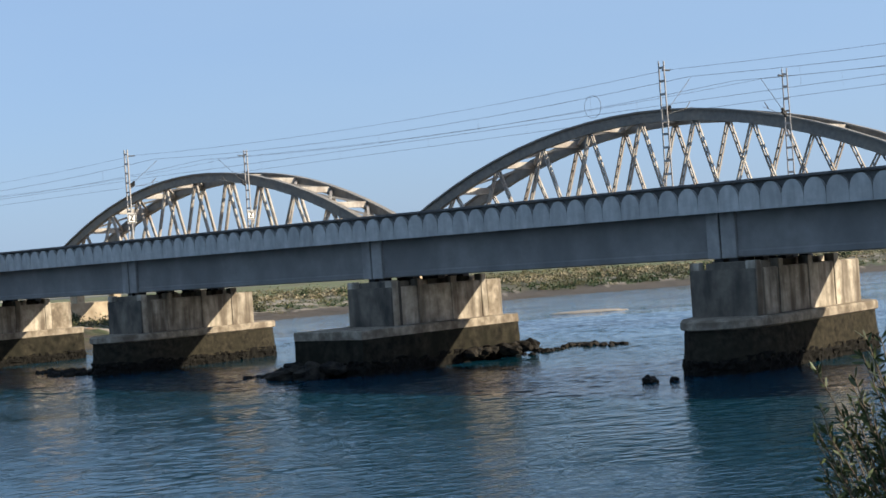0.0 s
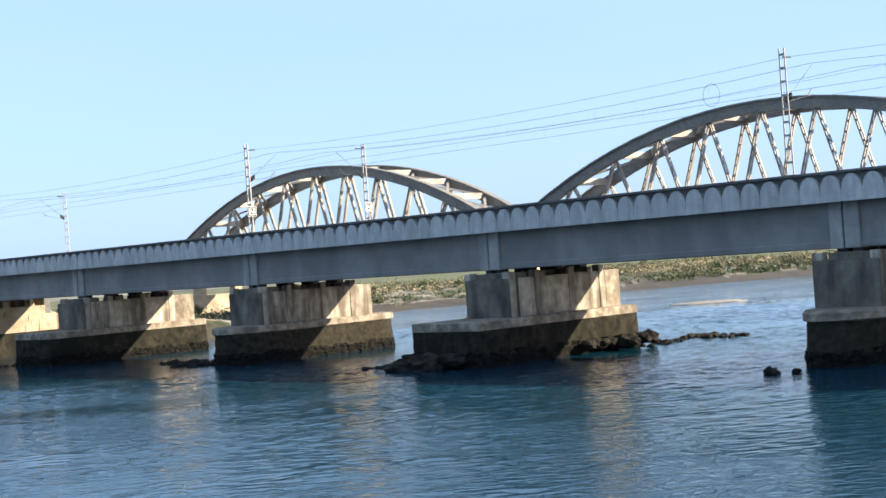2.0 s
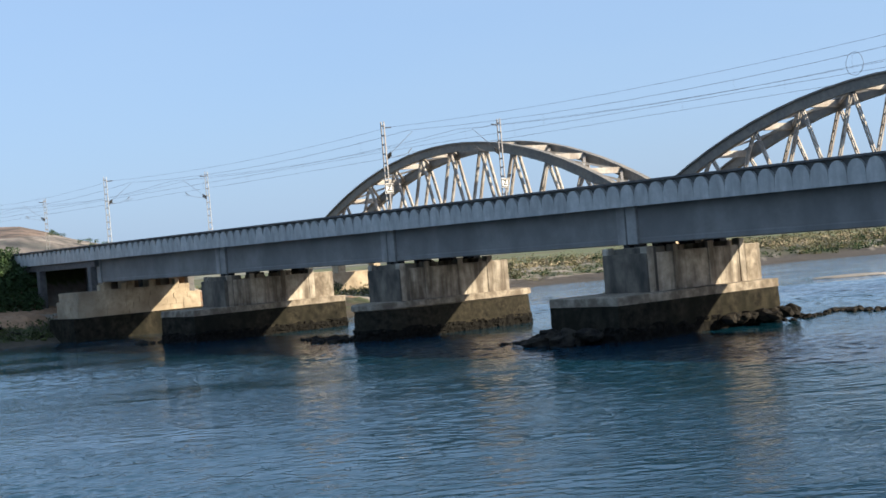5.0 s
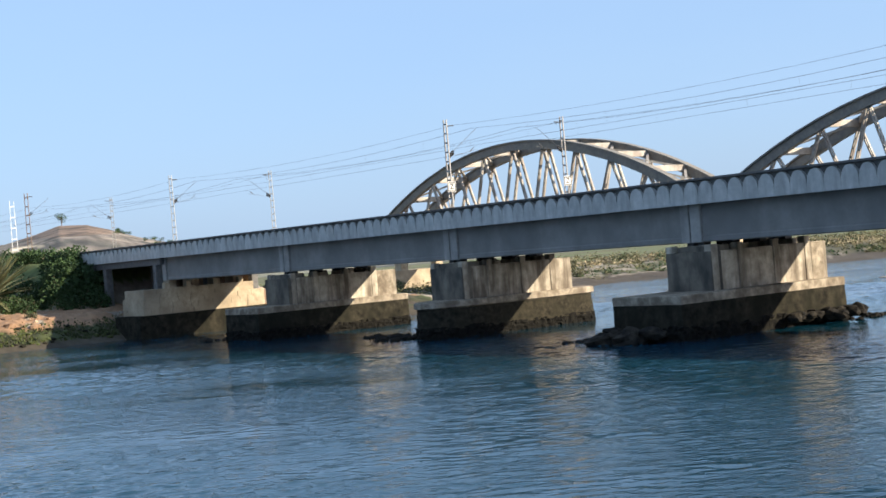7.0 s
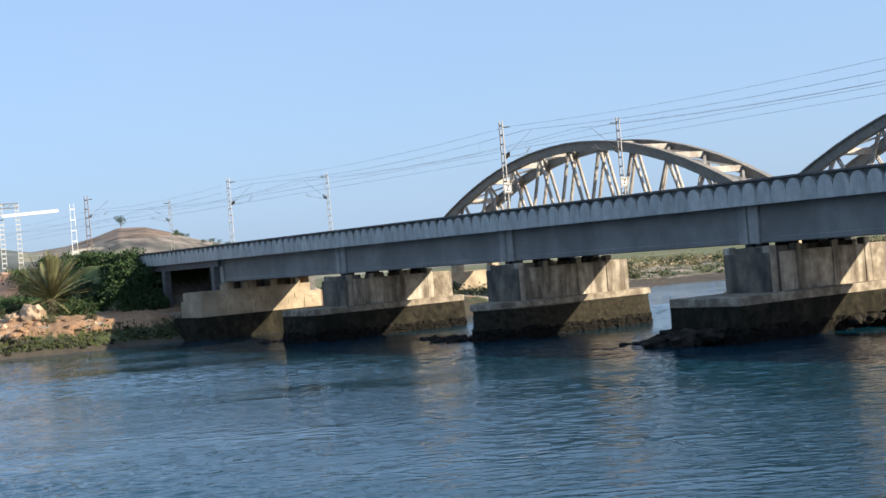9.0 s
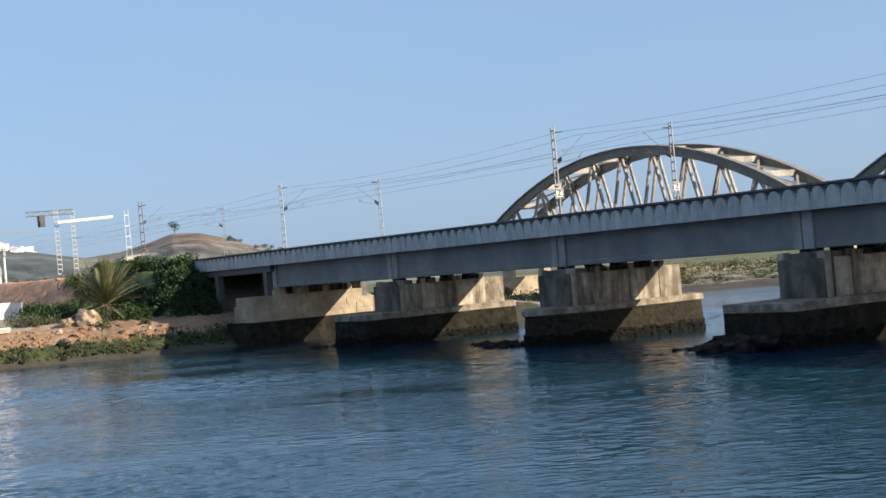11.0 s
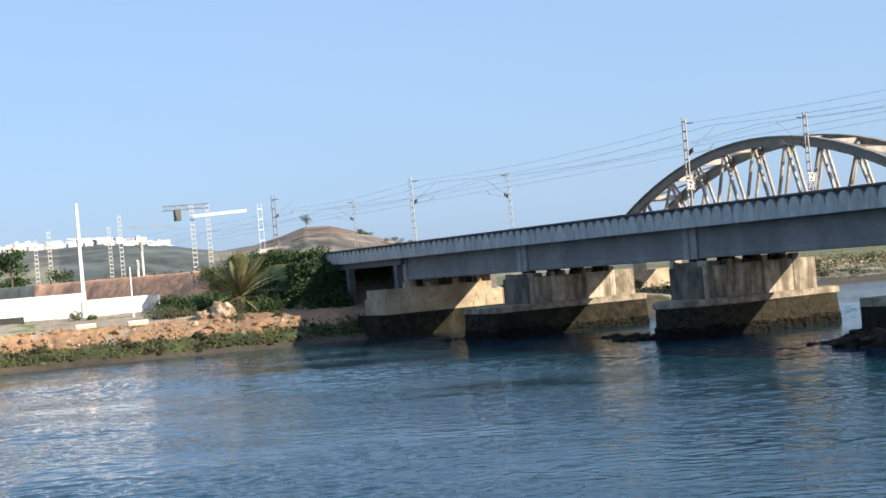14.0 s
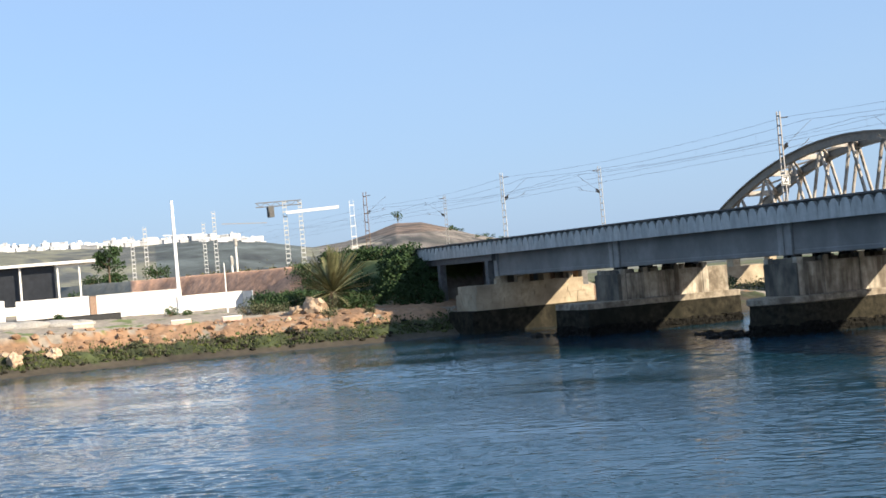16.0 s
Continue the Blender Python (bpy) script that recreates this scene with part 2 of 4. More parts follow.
    return bm


def prism(bm, outline, place, a, b):
    """A closed outline swept straight from a to b; place(u, v, s) gives the point."""
    r0 = [bm.verts.new(place(u, v, a)) for u, v in outline]
    r1 = [bm.verts.new(place(u, v, b)) for u, v in outline]
    n = len(outline)
    for i in range(n):
        bm.faces.new((r0[i], r0[(i + 1) % n], r1[(i + 1) % n], r1[i]))
    bm.faces.new(r0[::-1])
    bm.faces.new(r1)
    bmesh.ops.recalc_face_normals(bm, faces=bm.faces[:])
    return bm


def beam(bm, a, b, w, h, up=(0, 0, 1)):
    """A bar of section w x h from a to b."""
    a, b = Vector(a), Vector(b)
    d = (b - a).normalized()
    s = d.cross(Vector(up))
    s = s.normalized() if s.length > 1e-4 else Vector((1, 0, 0))
    u = s.cross(d).normalized()
    q = [s * (i * w / 2) + u * (j * h / 2) for i, j in ((-1, -1), (1, -1), (1, 1), (-1, 1))]
    r0, r1 = [bm.verts.new(a + p) for p in q], [bm.verts.new(b + p) for p in q]
    for i in range(4):
        bm.faces.new((r0[i], r0[(i + 1) % 4], r1[(i + 1) % 4], r1[i]))
    bm.faces.new(r0[::-1])
    bm.faces.new(r1)
    return bm


def tube(bm, pts, radii, sides=8):
    rings = []
    for i, p in enumerate(pts):
        p = Vector(p)
        d = (Vector(pts[min(i + 1, len(pts) - 1)]) - Vector(pts[max(i - 1, 0)])).normalized()
        s = d.cross(Vector((0.13, 0.31, 0.94)) if abs(d.z) < 0.9 else Vector((1, 0, 0))).normalized()
        u = s.cross(d)
        rings.append([bm.verts.new(p + (s * math.cos(k) + u * math.sin(k)) * radii[i]) for k in [2 * math.pi * j / sides for j in range(sides)]])
    for r0, r1 in zip(rings, rings[1:]):
        for j in range(sides):
            bm.faces.new((r0[j], r0[(j + 1) % sides], r1[(j + 1) % sides], r1[j]))
    bm.faces.new(rings[0][::-1])
    bm.faces.new(rings[-1])
    return bm


def rock_mesh(rng, size, rough=0.35, cuts=2):
    bm = bmesh.new()
    bmesh.ops.create_icosphere(bm, subdivisions=cuts, radius=1)
    off = Vector((rng.random() * 90, rng.random() * 90, rng.random() * 90))
    for v in bm.verts:
        k = 1 + rough * noise.noise(v.co * 1.3 + off) + rough * 0.6 * noise.noise(v.co * 3.1 + off)
        v.co = Vector((v.co.x * size[0], v.co.y * size[1], v.co.z * size[2])) * k
    return bm


# ---- the ground ----
SHORE = [(-108, -900), (-103, -200), (-102, -47), (-103.5, -34), (-100.3, -21), (-97.4, -14), (-97.6, -7), (-98.5, 6), (-91, 15), (-84.5, 20), (-83.5, 30), (-94, 44), (-106.5, 68), (-91, 109),
         (-80, 127), (-63, 153), (-30, 190), (60, 260), (300, 400), (1500, 900), (5000, 2000)]
_sa = np.array(SHORE[:-1], float)
_sb = np.array(SHORE[1:], float)


def shore(x, y):
    """Distance inland from the far shore (minus: out on the river)."""
    p = np.stack([x, y], -1)[..., None, :]
    ab = _sb - _sa
    t = np.clip(((p - _sa) * ab).sum(-1) / (ab * ab).sum(-1), 0, 1)
    d = p - (_sa + t[..., None] * ab)
    q = (d * d).sum(-1)
    i = q.argmin(-1)[..., None]
    cross = np.take_along_axis(ab[:, 0] * d[..., 1] - ab[:, 1] * d[..., 0], i, -1)[..., 0]
    return np.sign(cross) * np.sqrt(np.take_along_axis(q, i, -1)[..., 0])


RIDGE = ((0, 0.0), (30, 0.0), (46, 0.25), (56, 0.6), (61, 0.85), (64.2, 1.05), (65.4, 1.35), (66.4, 1.7), (67.3, 1.95), (68.3, 1.98), (69.2, 1.7), (70.3, 1.45),
         (71.6, 1.35), (73, 1.6), (74.5, 1.85), (76, 1.95), (79, 1.95), (84, 2.1), (92, 2.0), (110, 1.2), (150, 0.5), (360, 0.0))


def height(x, y):
    """The lie of the land, without its small bumps."""
    x, y = np.asarray(x, float), np.asarray(y, float)
    d = shore(x, y)
    near = np.interp(d, (-40, -8, 0, 3, 4.2, 6.5, 14, 26, 60, 400), (-3.5, -1.6, 0, 1.5, 2.1, 3.1, 3.8, 4.6, 5.2, 6.0))
    near = near + np.where(d > 6, np.clip((-25 - y) * 0.025, -0.4, 0.6), 0)
    far = np.interp(d, (-40, -8, 0, 12, 26, 60, 300, 900), (-3.5, -1.2, 0, 0.8, 1.7, 2.1, 2.6, 3.5))
    k = np.clip((y - 14) / 26, 0, 1)
    h = near * (1 - k) + far * k
    # the railway's bank, which widens away from the river
    lo = np.interp(x, (-420, -240, -160, -118), (-60, -34, -12, -1))
    hi = np.interp(x, (-420, -240, -118), (60, 34, 15))
    out = np.maximum(lo - y, y - hi)
    out = np.maximum(out, x + 114.5)
    top = np.interp(x, (-400, -200, -116), (9.4, 9.1, 8.3))
    h = np.where(d > 0, np.maximum(h, np.minimum(top, top - out / 0.95)), h)
    # far ridge and hill
    dx, dy = x - EYE[0], y - EYE[1]
    r = np.hypot(dx, dy)
    az = np.degrees(np.arctan2(-dx, dy)) % 360
    el = np.interp(az, [a for a, _ in RIDGE], [b for _, b in RIDGE])
    crest = EYE[2] + 1250 * np.tan(np.radians(el))
    s = np.clip((r - 420) / 830, 0, 1)
    s = s * s * (3 - 2 * s)
    h = np.where((d > 0) & (r > 420), h + (np.maximum(crest, h) - h) * s, h)
    # the near bank, behind the camera
    nb = np.clip((14 - ((x - EYE[0]) * -0.6 + (y - EYE[1]) * 0.8)) / 13, 0, 1)
    nb = np.where((x > -80) & (y < -20), nb, 0)
    return np.where(nb > 0, np.maximum(h, -3.5 + 8.1 * nb), h)


def ground_z(x, y):
    return float(height(np.array([x]), np.array([y]))[0])


def build_ground():
    az = np.radians(np.concatenate([np.arange(24, 62, 0.16), np.arange(62, 79, 0.09), np.arange(79, 90, 0.16), np.arange(90, 384, 3.0)]))
    r = np.concatenate([np.arange(1.0, 30, 2.5), np.arange(30, 120, 6), np.arange(120, 190, 0.45), np.arange(190, 215, 0.9), np.arange(215, 420, 4), np.geomspace(420, 880, 22), np.arange(892, 1290, 7.5), np.geomspace(1300, 4600, 20)])
    A, Rr = np.meshgrid(az, r)
    X, Y = EYE[0] - Rr * np.sin(A), EYE[1] + Rr * np.cos(A)
    Z = height(X, Y)
    d = shore(X, Y)
    na, nr = len(az), len(r)
    cols = np.zeros((nr, na, 3))
    wet, algae, orange = np.array((0.055, 0.045, 0.03)), np.array((0.045, 0.056, 0.018)), np.array((0.27, 0.16, 0.09))
    dust, grass, mud = np.array((0.275, 0.235, 0.185)), np.array((0.10, 0.125, 0.04)), np.array((0.085, 0.066, 0.046))
    marsh, field, slope = np.array((0.11, 0.10, 0.05)), np.array((0.10, 0.12, 0.048)), np.array((0.54, 0.30, 0.185))
    scrub = np.array((0.10, 0.105, 0.095))
    for i in range(nr):
        for j in range(na):
            x, y, z = X[i, j], Y[i, j], Z[i, j]
            v = noise.noise(Vector((x * 0.35, y * 0.35, 0))) + 0.6 * noise.noise(Vector((x * 1.1, y * 1.1, 3)))
            w = noise.noise(Vector((x * 0.05, y * 0.05, 9)))
            dd, rr, az_ = d[i, j], Rr[i, j], math.degrees(A[i, j])
            zz = z + 0.35 * v
            if dd > 0 and rr < 420:
                bank = 0.30 if z < 3.3 else 0.13
                v2 = noise.noise(Vector((x * 2.3, y * 2.3, z)))
                Z[i, j] += (bank * v + (0.16 if z < 3.5 else 0.05) * v2) * min(1, dd / 2) * (1 if y < 25 else 0.6)
            if y < 27:
                if zz < 0.65:
                    c = wet
                elif zz < 1.75:
                    c = algae * (0.6 + 0.9 * abs(v)) if v > 0.0 else (mud * 0.7 if v < -0.3 else algae * 0.5 + mud * 0.35)
                elif zz < 3.35:
                    c = orange if v > -0.35 else dust
                elif z > 5.4 and x < -112:
                    c = slope * (1 + 0.4 * v) if y < -6 and az_ < 78.6 else (grass if y > -12 else scrub * 1.2)
                else:
                    c = (grass * 0.9 if v + w > 0.1 else dust * 0.8 + grass * 0.3) if -13.5 < y < 1 and x < -103 else dust if v + w < (0.8 if y < -14 else 0.42) else grass * 1.2
            else:
                if zz < 0.75:
                    c = mud * 0.6
                else:
                    c = marsh * 0.6 if v + 1.5 * w < 0.05 else (dust * 0.85 if v > 0.2 else field * 0.65)
                if dd > 55 and rr < 500:
                    c = field if w > -0.1 else marsh
            if rr > 430:
                a = math.degrees(A[i, j])
                big = noise.noise(Vector((x * 0.012, y * 0.012, z * 0.03)))
                fine = noise.noise(Vector((x * 0.05, y * 0.05, z * 0.2))) + 0.6 * noise.noise(Vector((x * 0.16, y * 0.16, z * 0.6)))
                up = math.degrees(math.atan2(z - EYE[2], rr))
                if 64 < a < 71.3 and z > 12:
                    c = np.array((0.135, 0.115, 0.095)) if big + 0.5 * fine > -0.05 else np.array((0.085, 0.08, 0.066))
                    if up > 1.62:
                        c = np.array((0.15, 0.105, 0.075))
                    elif 0.85 < up < 1.5 - 0.25 * abs(a - 69.3) and a > 67.9 and math.sin(up * 38 + 2.5 * big) + 1.2 * fine > -0.1:
                        c = np.array((0.33, 0.28, 0.2))
                    c = c * float(np.clip(1 + 0.6 * big + 1.5 * fine, 0.35, 2.0))
                elif 72 < a < 77.6:
                    c = np.array((0.072, 0.086, 0.082)) * float(np.clip(1 + 0.5 * big + 0.7 * fine, 0.35, 2.0))
                else:
                    c = (np.array((0.17, 0.165, 0.115)) if big + fine > 0.05 else scrub) * float(np.clip(1 + 0.5 * fine, 0.4, 1.8))
                Z[i, j] += 1.4 * big * min(1, (rr - 430) / 300)
            if dd < 0:
                c = mud * 0.6
            cols[i, j] = c
    verts = np.stack([X, Y, Z], -1).reshape(-1, 3)
    faces = []
    for i in range(nr - 1):
        for j in range(na):
            k = (j + 1) % na
            faces.append((i * na + j, i * na + k, (i + 1) * na + k, (i + 1) * na + j))
    faces.append(tuple(range(na - 1, -1, -1)))
    me = bpy.data.meshes.new("ground")
    me.from_pydata(verts.tolist(), [], faces)
    att = me.color_attributes.new("soil", "FLOAT_COLOR", "POINT")
    att.data.foreach_set("color", np.concatenate([cols.reshape(-1, 3), np.ones((nr * na, 1))], 1).ravel())
    me.materials.append(GROUND)
    me.polygons.foreach_set("use_smooth", [True] * len(me.polygons))
    me.update()
    return tagged(new("ground", me), "river banks of orange earth, weed and mud with far hills", "ground", kind="structure")


build_ground()


def build_water():
    az = np.radians(np.concatenate([np.arange(24, 85, 0.085), np.arange(85, 384, 4.0)]))
    r = np.concatenate([np.arange(4, 30, 4.0), np.geomspace(30, 140, 760), np.geomspace(141, 4600, 70)])
    A, Rr = np.meshgrid(az, r)
    X, Y = EYE[0] - Rr * np.sin(A), EYE[1] + Rr * np.cos(A)
    Z = np.zeros_like(X)
    cu, su = math.cos(radians(54)), math.sin(radians(54))
    deg = np.degrees(A)
    for i in range(len(r)):
        if not 29 < r[i] < 300:
            continue
        for j in range(len(az)):
            if deg[i, j] > 85:
                break
            x, y = X[i, j], Y[i, j]
            u, v = x * cu + y * su, -x * su + y * cu
            calm = min(1.0, max(0.22, 0.55 + 1.1 * noise.noise(Vector((u * 0.035, v * 0.06, 5)))))
            Z[i, j] = calm * (0.055 * noise.noise(Vector((u * 1.3, v * 2.2, 0))) + 0.05 * noise.noise(Vector((u * 0.4, v * 0.95, 7))) + 0.03 * noise.noise(Vector((u * 0.08, v * 0.35, 3))))
    na, nr = len(az), len(r)
    verts = np.stack([X, Y, Z], -1).reshape(-1, 3)
    I, J = np.meshgrid(np.arange(nr - 1), np.arange(na), indexing="ij")
    K = (J + 1) % na
    quads = np.stack([I * na + J, I * na + K, (I + 1) * na + K, (I + 1) * na + J], -1).reshape(-1, 4)
    me = bpy.data.meshes.new("water")
    me.from_pydata(verts.tolist(), [], quads.tolist() + [list(range(na - 1, -1, -1))])
    me.materials.append(WATER)
    me.polygons.foreach_set("use_smooth", [True] * len(me.polygons))
    me.update()
    tagged(new("water", me), "rippled blue-green river water with smooth patches", "water", kind="structure")


build_water()

# ---- the concrete railway bridge ----
SPAN, WIDE = 24.0, 12.0          # joint to joint; front face y = 0
LEFT, RIGHT = -116.2, 24.0
SOFFIT, SEAT, TOP = 5.45, 7.75, 9.2
PITCH = SPAN / 21
GIRDERS = (1.35, 3.85, 6.2, 8.55)
JOINT = -0.65                    # the girders' joint, beside each pier's middle


def build_bridge():
    br = thing("concrete_railway_bridge", (0, 0, 0), "grey concrete girder railway bridge with arched parapet panels, on stone piers", "bridge")
    bm = bmesh.new()
    box(bm, (LEFT, 0.16, SEAT + 0.12), (RIGHT, WIDE - 0.16, 8.2))
    part("deck_slab", bm, CONCRETE, br)
    joints = [LEFT, -97.3] + [k * SPAN - 1.3 for k in (-3, -2, -1, 0)] + [RIGHT - 1.3, RIGHT]
    w, top = PITCH * 0.494, TOP - 0.2
    arc = [(w * math.cos(t), top - 0.85 + 0.85 * math.sin(t) ** 0.9) for t in [math.pi * i / 12 for i in range(13)]]
    out = [(-w, SEAT - 0.05), (w, SEAT - 0.05)] + arc
    for near in (True, False):
        y0, y1 = (0.22, 0.42) if near else (WIDE - 0.42, WIDE - 0.22)
        bm = bmesh.new()
        prism(bm, out, lambda u, v, q: (u, q, v), 0.0 if near else WIDE - 0.23, 0.23 if near else WIDE)
        me = bpy.data.meshes.new("panel")
        bm.to_mesh(me)
        bm.free()
        me.materials.append(PANEL)
        for a, b in zip(joints, joints[1:]):
            bm = bmesh.new()
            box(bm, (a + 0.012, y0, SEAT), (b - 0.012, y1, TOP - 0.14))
            fascia = part("parapet", bm, RECESS, br, "parapet length with dark recesses over rounded panels")
            bm = bmesh.new()
            box(bm, (a + 0.01, y0 - (0.26 if near else 0.04), TOP - 0.13), (b - 0.01, y1 + (0.04 if near else 0.26), TOP), 0.02)
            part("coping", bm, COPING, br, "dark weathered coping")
            n = max(1, round((b - a) / PITCH))
            for i in range(n):
                shared("panel", me, fascia, pose(b - (b - a) / n * (i + 0.5), 0, 0))
    # girders, four to a span, with thicker ends
    for k in range(-4, 1):
        a, b = k * SPAN + JOINT, (k + 1) * SPAN + JOINT
        for y in GIRDERS:
            bm = bmesh.new()
            sec = [(-0.36, SOFFIT), (0.36, SOFFIT), (0.42, SOFFIT + 0.06), (0.42, SOFFIT + 0.3), (0.36, SOFFIT + 0.38), (0.36, SEAT + 0.12), (-0.36, SEAT + 0.12),
                   (-0.36, SOFFIT + 0.38), (-0.42, SOFFIT + 0.3), (-0.42, SOFFIT + 0.06)]
            prism(bm, sec, lambda u, v, s: (s, y + u, v), a + 0.06, b - 0.06)
            for x0, x1 in ((a + 0.045, a + 0.88), (b - 0.75, b - 0.045)):
                eb = bmesh.new()
                box(eb, (x0, y - 0.56, SOFFIT - 0.004), (x1, y + 0.56, SEAT + 0.11), 0.03)
                part("end_block", eb, CONCRETE, br)
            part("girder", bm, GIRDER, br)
        for x in (a + 0.35, (a + b) / 2, b - 0.35):
            bm = bmesh.new()
            box(bm, (x - 0.16, 1.4, SOFFIT + 0.45), (x + 0.16, 8.5, SEAT + 0.1))
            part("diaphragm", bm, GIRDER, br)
    # the short frame between the last pier and the bank
    bm = bmesh.new()
    box(bm, (LEFT + 0.4, 0.35, 7.05), (-96.02, WIDE - 0.35, SEAT + 0.11), 0.03)
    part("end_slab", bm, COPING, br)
    for x in (-109.4, -97.2):
        for y in (0.6, 6.0, 11.2):
            bm = bmesh.new()
            box(bm, (x - 0.4, y - 0.35, 2.2), (x + 0.4, y + 0.35, 7.06), 0.03)
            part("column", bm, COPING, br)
    bm = bmesh.new()
    box(bm, (LEFT, 0.2, 4.5), (-114.6, WIDE - 0.2, SEAT + 0.11), 0.02)
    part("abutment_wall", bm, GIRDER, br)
    bm = bmesh.new()
    box(bm, (-114.6, 10.9, 2.5), (-97.7, 11.3, SEAT + 0.1), 0.02)
    part("side_wall", bm, EARTHROCK, br, "red-brown stained wall closing the end span")
    # ballast and rails
    bm = bmesh.new()
    for y in (3.7, 8.3):
        prism(bm, [(y - 1.9, 8.19), (y + 1.9, 8.19), (y + 1.5, 8.5), (y - 1.5, 8.5)], lambda u, v, s: (s, u, v), LEFT, RIGHT)
    tagged(part("ballast", bm, GRAVEL, br), kind="stuff")
    for y in (3.7, 8.3):
        for g in (-0.72, 0.72):
            bm = bmesh.new()
            box(bm, (LEFT, y + g - 0.035, 8.49), (RIGHT, y + g + 0.035, 8.66))
            part("rail", bm, BROWN, br)


build_bridge()


# ---- piers ----
def outline(x0, x1, y0, y1, nose, tail=False):
    """Plan of a pier: flat ends, or rounded cutwaters."""
    if not nose:
        return [(x0, y0), (x1, y0), (x1, y1), (x0, y1)]
    c, r = (x0 + x1) / 2, (x1 - x0) / 2
    arc = [(c + r * math.cos(a), y0 + r * 1.8 + r * 1.8 * math.sin(a)) for a in [math.pi + math.pi * i / 10 for i in range(11)]]
    arc2 = [(c + r * math.cos(a), y1 - r * 0.9 + r * 0.9 * math.sin(a)) for a in [math.pi * i / 10 for i in range(11)]]
    return arc + arc2


def lofted(bm, rings):
    vs = [[bm.verts.new(p) for p in ring] for ring in rings]
    n = len(vs[0])
    for r0, r1 in zip(vs, vs[1:]):
        for i in range(n):
            bm.faces.new((r0[i], r0[(i + 1) % n], r1[(i + 1) % n], r1[i]))
    bm.faces.new(vs[0][::-1])
    bm.faces.new(vs[-1])
    bmesh.ops.recalc_face_normals(bm, faces=bm.faces[:])
    return bm


def grow(ring, c, k):
    return [(c[0] + (x - c[0]) * k[0], c[1] + (y - c[1]) * k[1]) for x, y in ring]


def dense(ring, step):
    """The same outline with a point at every step along it."""
    pts = []
    for (xa, ya), (xb, yb) in zip(ring, ring[1:] + ring[:1]):
        n = max(1, int(math.hypot(xb - xa, yb - ya) / step))
        pts += [(xa + (xb - xa) * i / n, ya + (yb - ya) * i / n) for i in range(n)]
    return pts


def build_pier(x, stone, seed, wall=(-2.0, 1.6, 0.0, 10.75), base=None, top=4.9, ledge=2.62, label=""):
    base = base or ((-2.2, 2.2, -2.75, 11.9) if stone else (-2.9, 2.7, -3.8, 10.9))
    p = thing("bridge_pier", (x, 0, 0), label, "bridge pier", "piers of the concrete bridge")
    rng = random.Random(seed)
    bm = bmesh.new()
    x0, x1, y0, y1 = wall
    box(bm, (x0, y0, ledge - 0.05), (x1, y1, top), 0.05)
    part("wall", bm, PIER, p, "streaked concrete wall")
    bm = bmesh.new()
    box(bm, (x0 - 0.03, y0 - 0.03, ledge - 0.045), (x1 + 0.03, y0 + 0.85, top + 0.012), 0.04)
    part("nose_block", bm, NOSE, p, "grey black-stained end block, its shade partly in the colour")
    if not stone:
        bm = bmesh.new()
        box(bm, (x0 - 0.02, 8.78, ledge - 0.045), (x1 + 0.02, y1 - 0.3, top - 0.02), 0.03)
        part("end_wall", bm, LEDGE, p, "greyer concrete of the lengthened end")
    # ribs down the sides, and the blocks that carry the girders
    for y in (0.3, 2.5, 5.6, 8.45):
        for q in (-1, 1):
            bm = bmesh.new()
            xs = x1 if q > 0 else x0
            wide = 0.24 + 0.05 * rng.random()
            box(bm, (xs - (0.5 if q > 0 else 0.05), y - wide, ledge - 0.04), (xs + (0.05 if q > 0 else 0.5), y + wide, 5.3), 0.03)
            part("rib", bm, PIER, p)
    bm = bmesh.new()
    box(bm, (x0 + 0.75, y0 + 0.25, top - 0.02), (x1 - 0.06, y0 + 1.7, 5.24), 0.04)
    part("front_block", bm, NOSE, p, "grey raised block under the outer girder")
    for y in GIRDERS:
        bm = bmesh.new()
        box(bm, (-1.2, y - 0.42, top - 0.02), (0.75, y + 0.42, 5.2 if y > 2 else 5.26), 0.03)
        part("bearing_block", bm, PIER, p)
        for u in (-0.95, -0.1):
            bm = bmesh.new()
            box(bm, (u - 0.25, y - 0.3, 5.19), (u + 0.25, y + 0.3, SOFFIT + 0.002))
            part("bearing", bm, BLACK, p, "dark bearing pad")
    b = outline(*base, stone)
    c = (0, (base[2] + base[3]) / 2)
    bm = bmesh.new()
    if stone:
        cap = grow(b, c, (1.06, 1.03))
        lofted(bm, [[(u, v, z) for u, v in ring] for ring, z in ((grow(b, c, (1.0, 1.0)), ledge - 0.52), (cap, ledge - 0.44), (cap, ledge - 0.1), (grow(b, c, (1.03, 1.015)), ledge))])
        part("cap_ledge", bm, LEDGE, p, "pale rounded stone cap ledge")
    else:
        lofted(bm, [[(u, v, z) for u, v in b] for z in (ledge - 0.5, ledge - 0.06)] + [[(u, v, ledge) for u, v in grow(b, c, (0.985, 0.996))]])
        part("cap_ledge", bm, LEDGE, p, "pale concrete cap ledge")
    # worn wall under the ledge, a little uneven, over a lumpy tide band
    edge = dense(grow(b, c, (0.99, 0.995)), 0.4)
    flare = 0.07 if stone else 0.02
    bm = bmesh.new()
    rows = []
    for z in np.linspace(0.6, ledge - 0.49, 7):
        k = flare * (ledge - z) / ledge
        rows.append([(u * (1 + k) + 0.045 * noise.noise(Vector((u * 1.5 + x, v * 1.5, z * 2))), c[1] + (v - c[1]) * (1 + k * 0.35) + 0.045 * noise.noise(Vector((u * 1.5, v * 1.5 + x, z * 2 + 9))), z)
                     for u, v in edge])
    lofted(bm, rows)
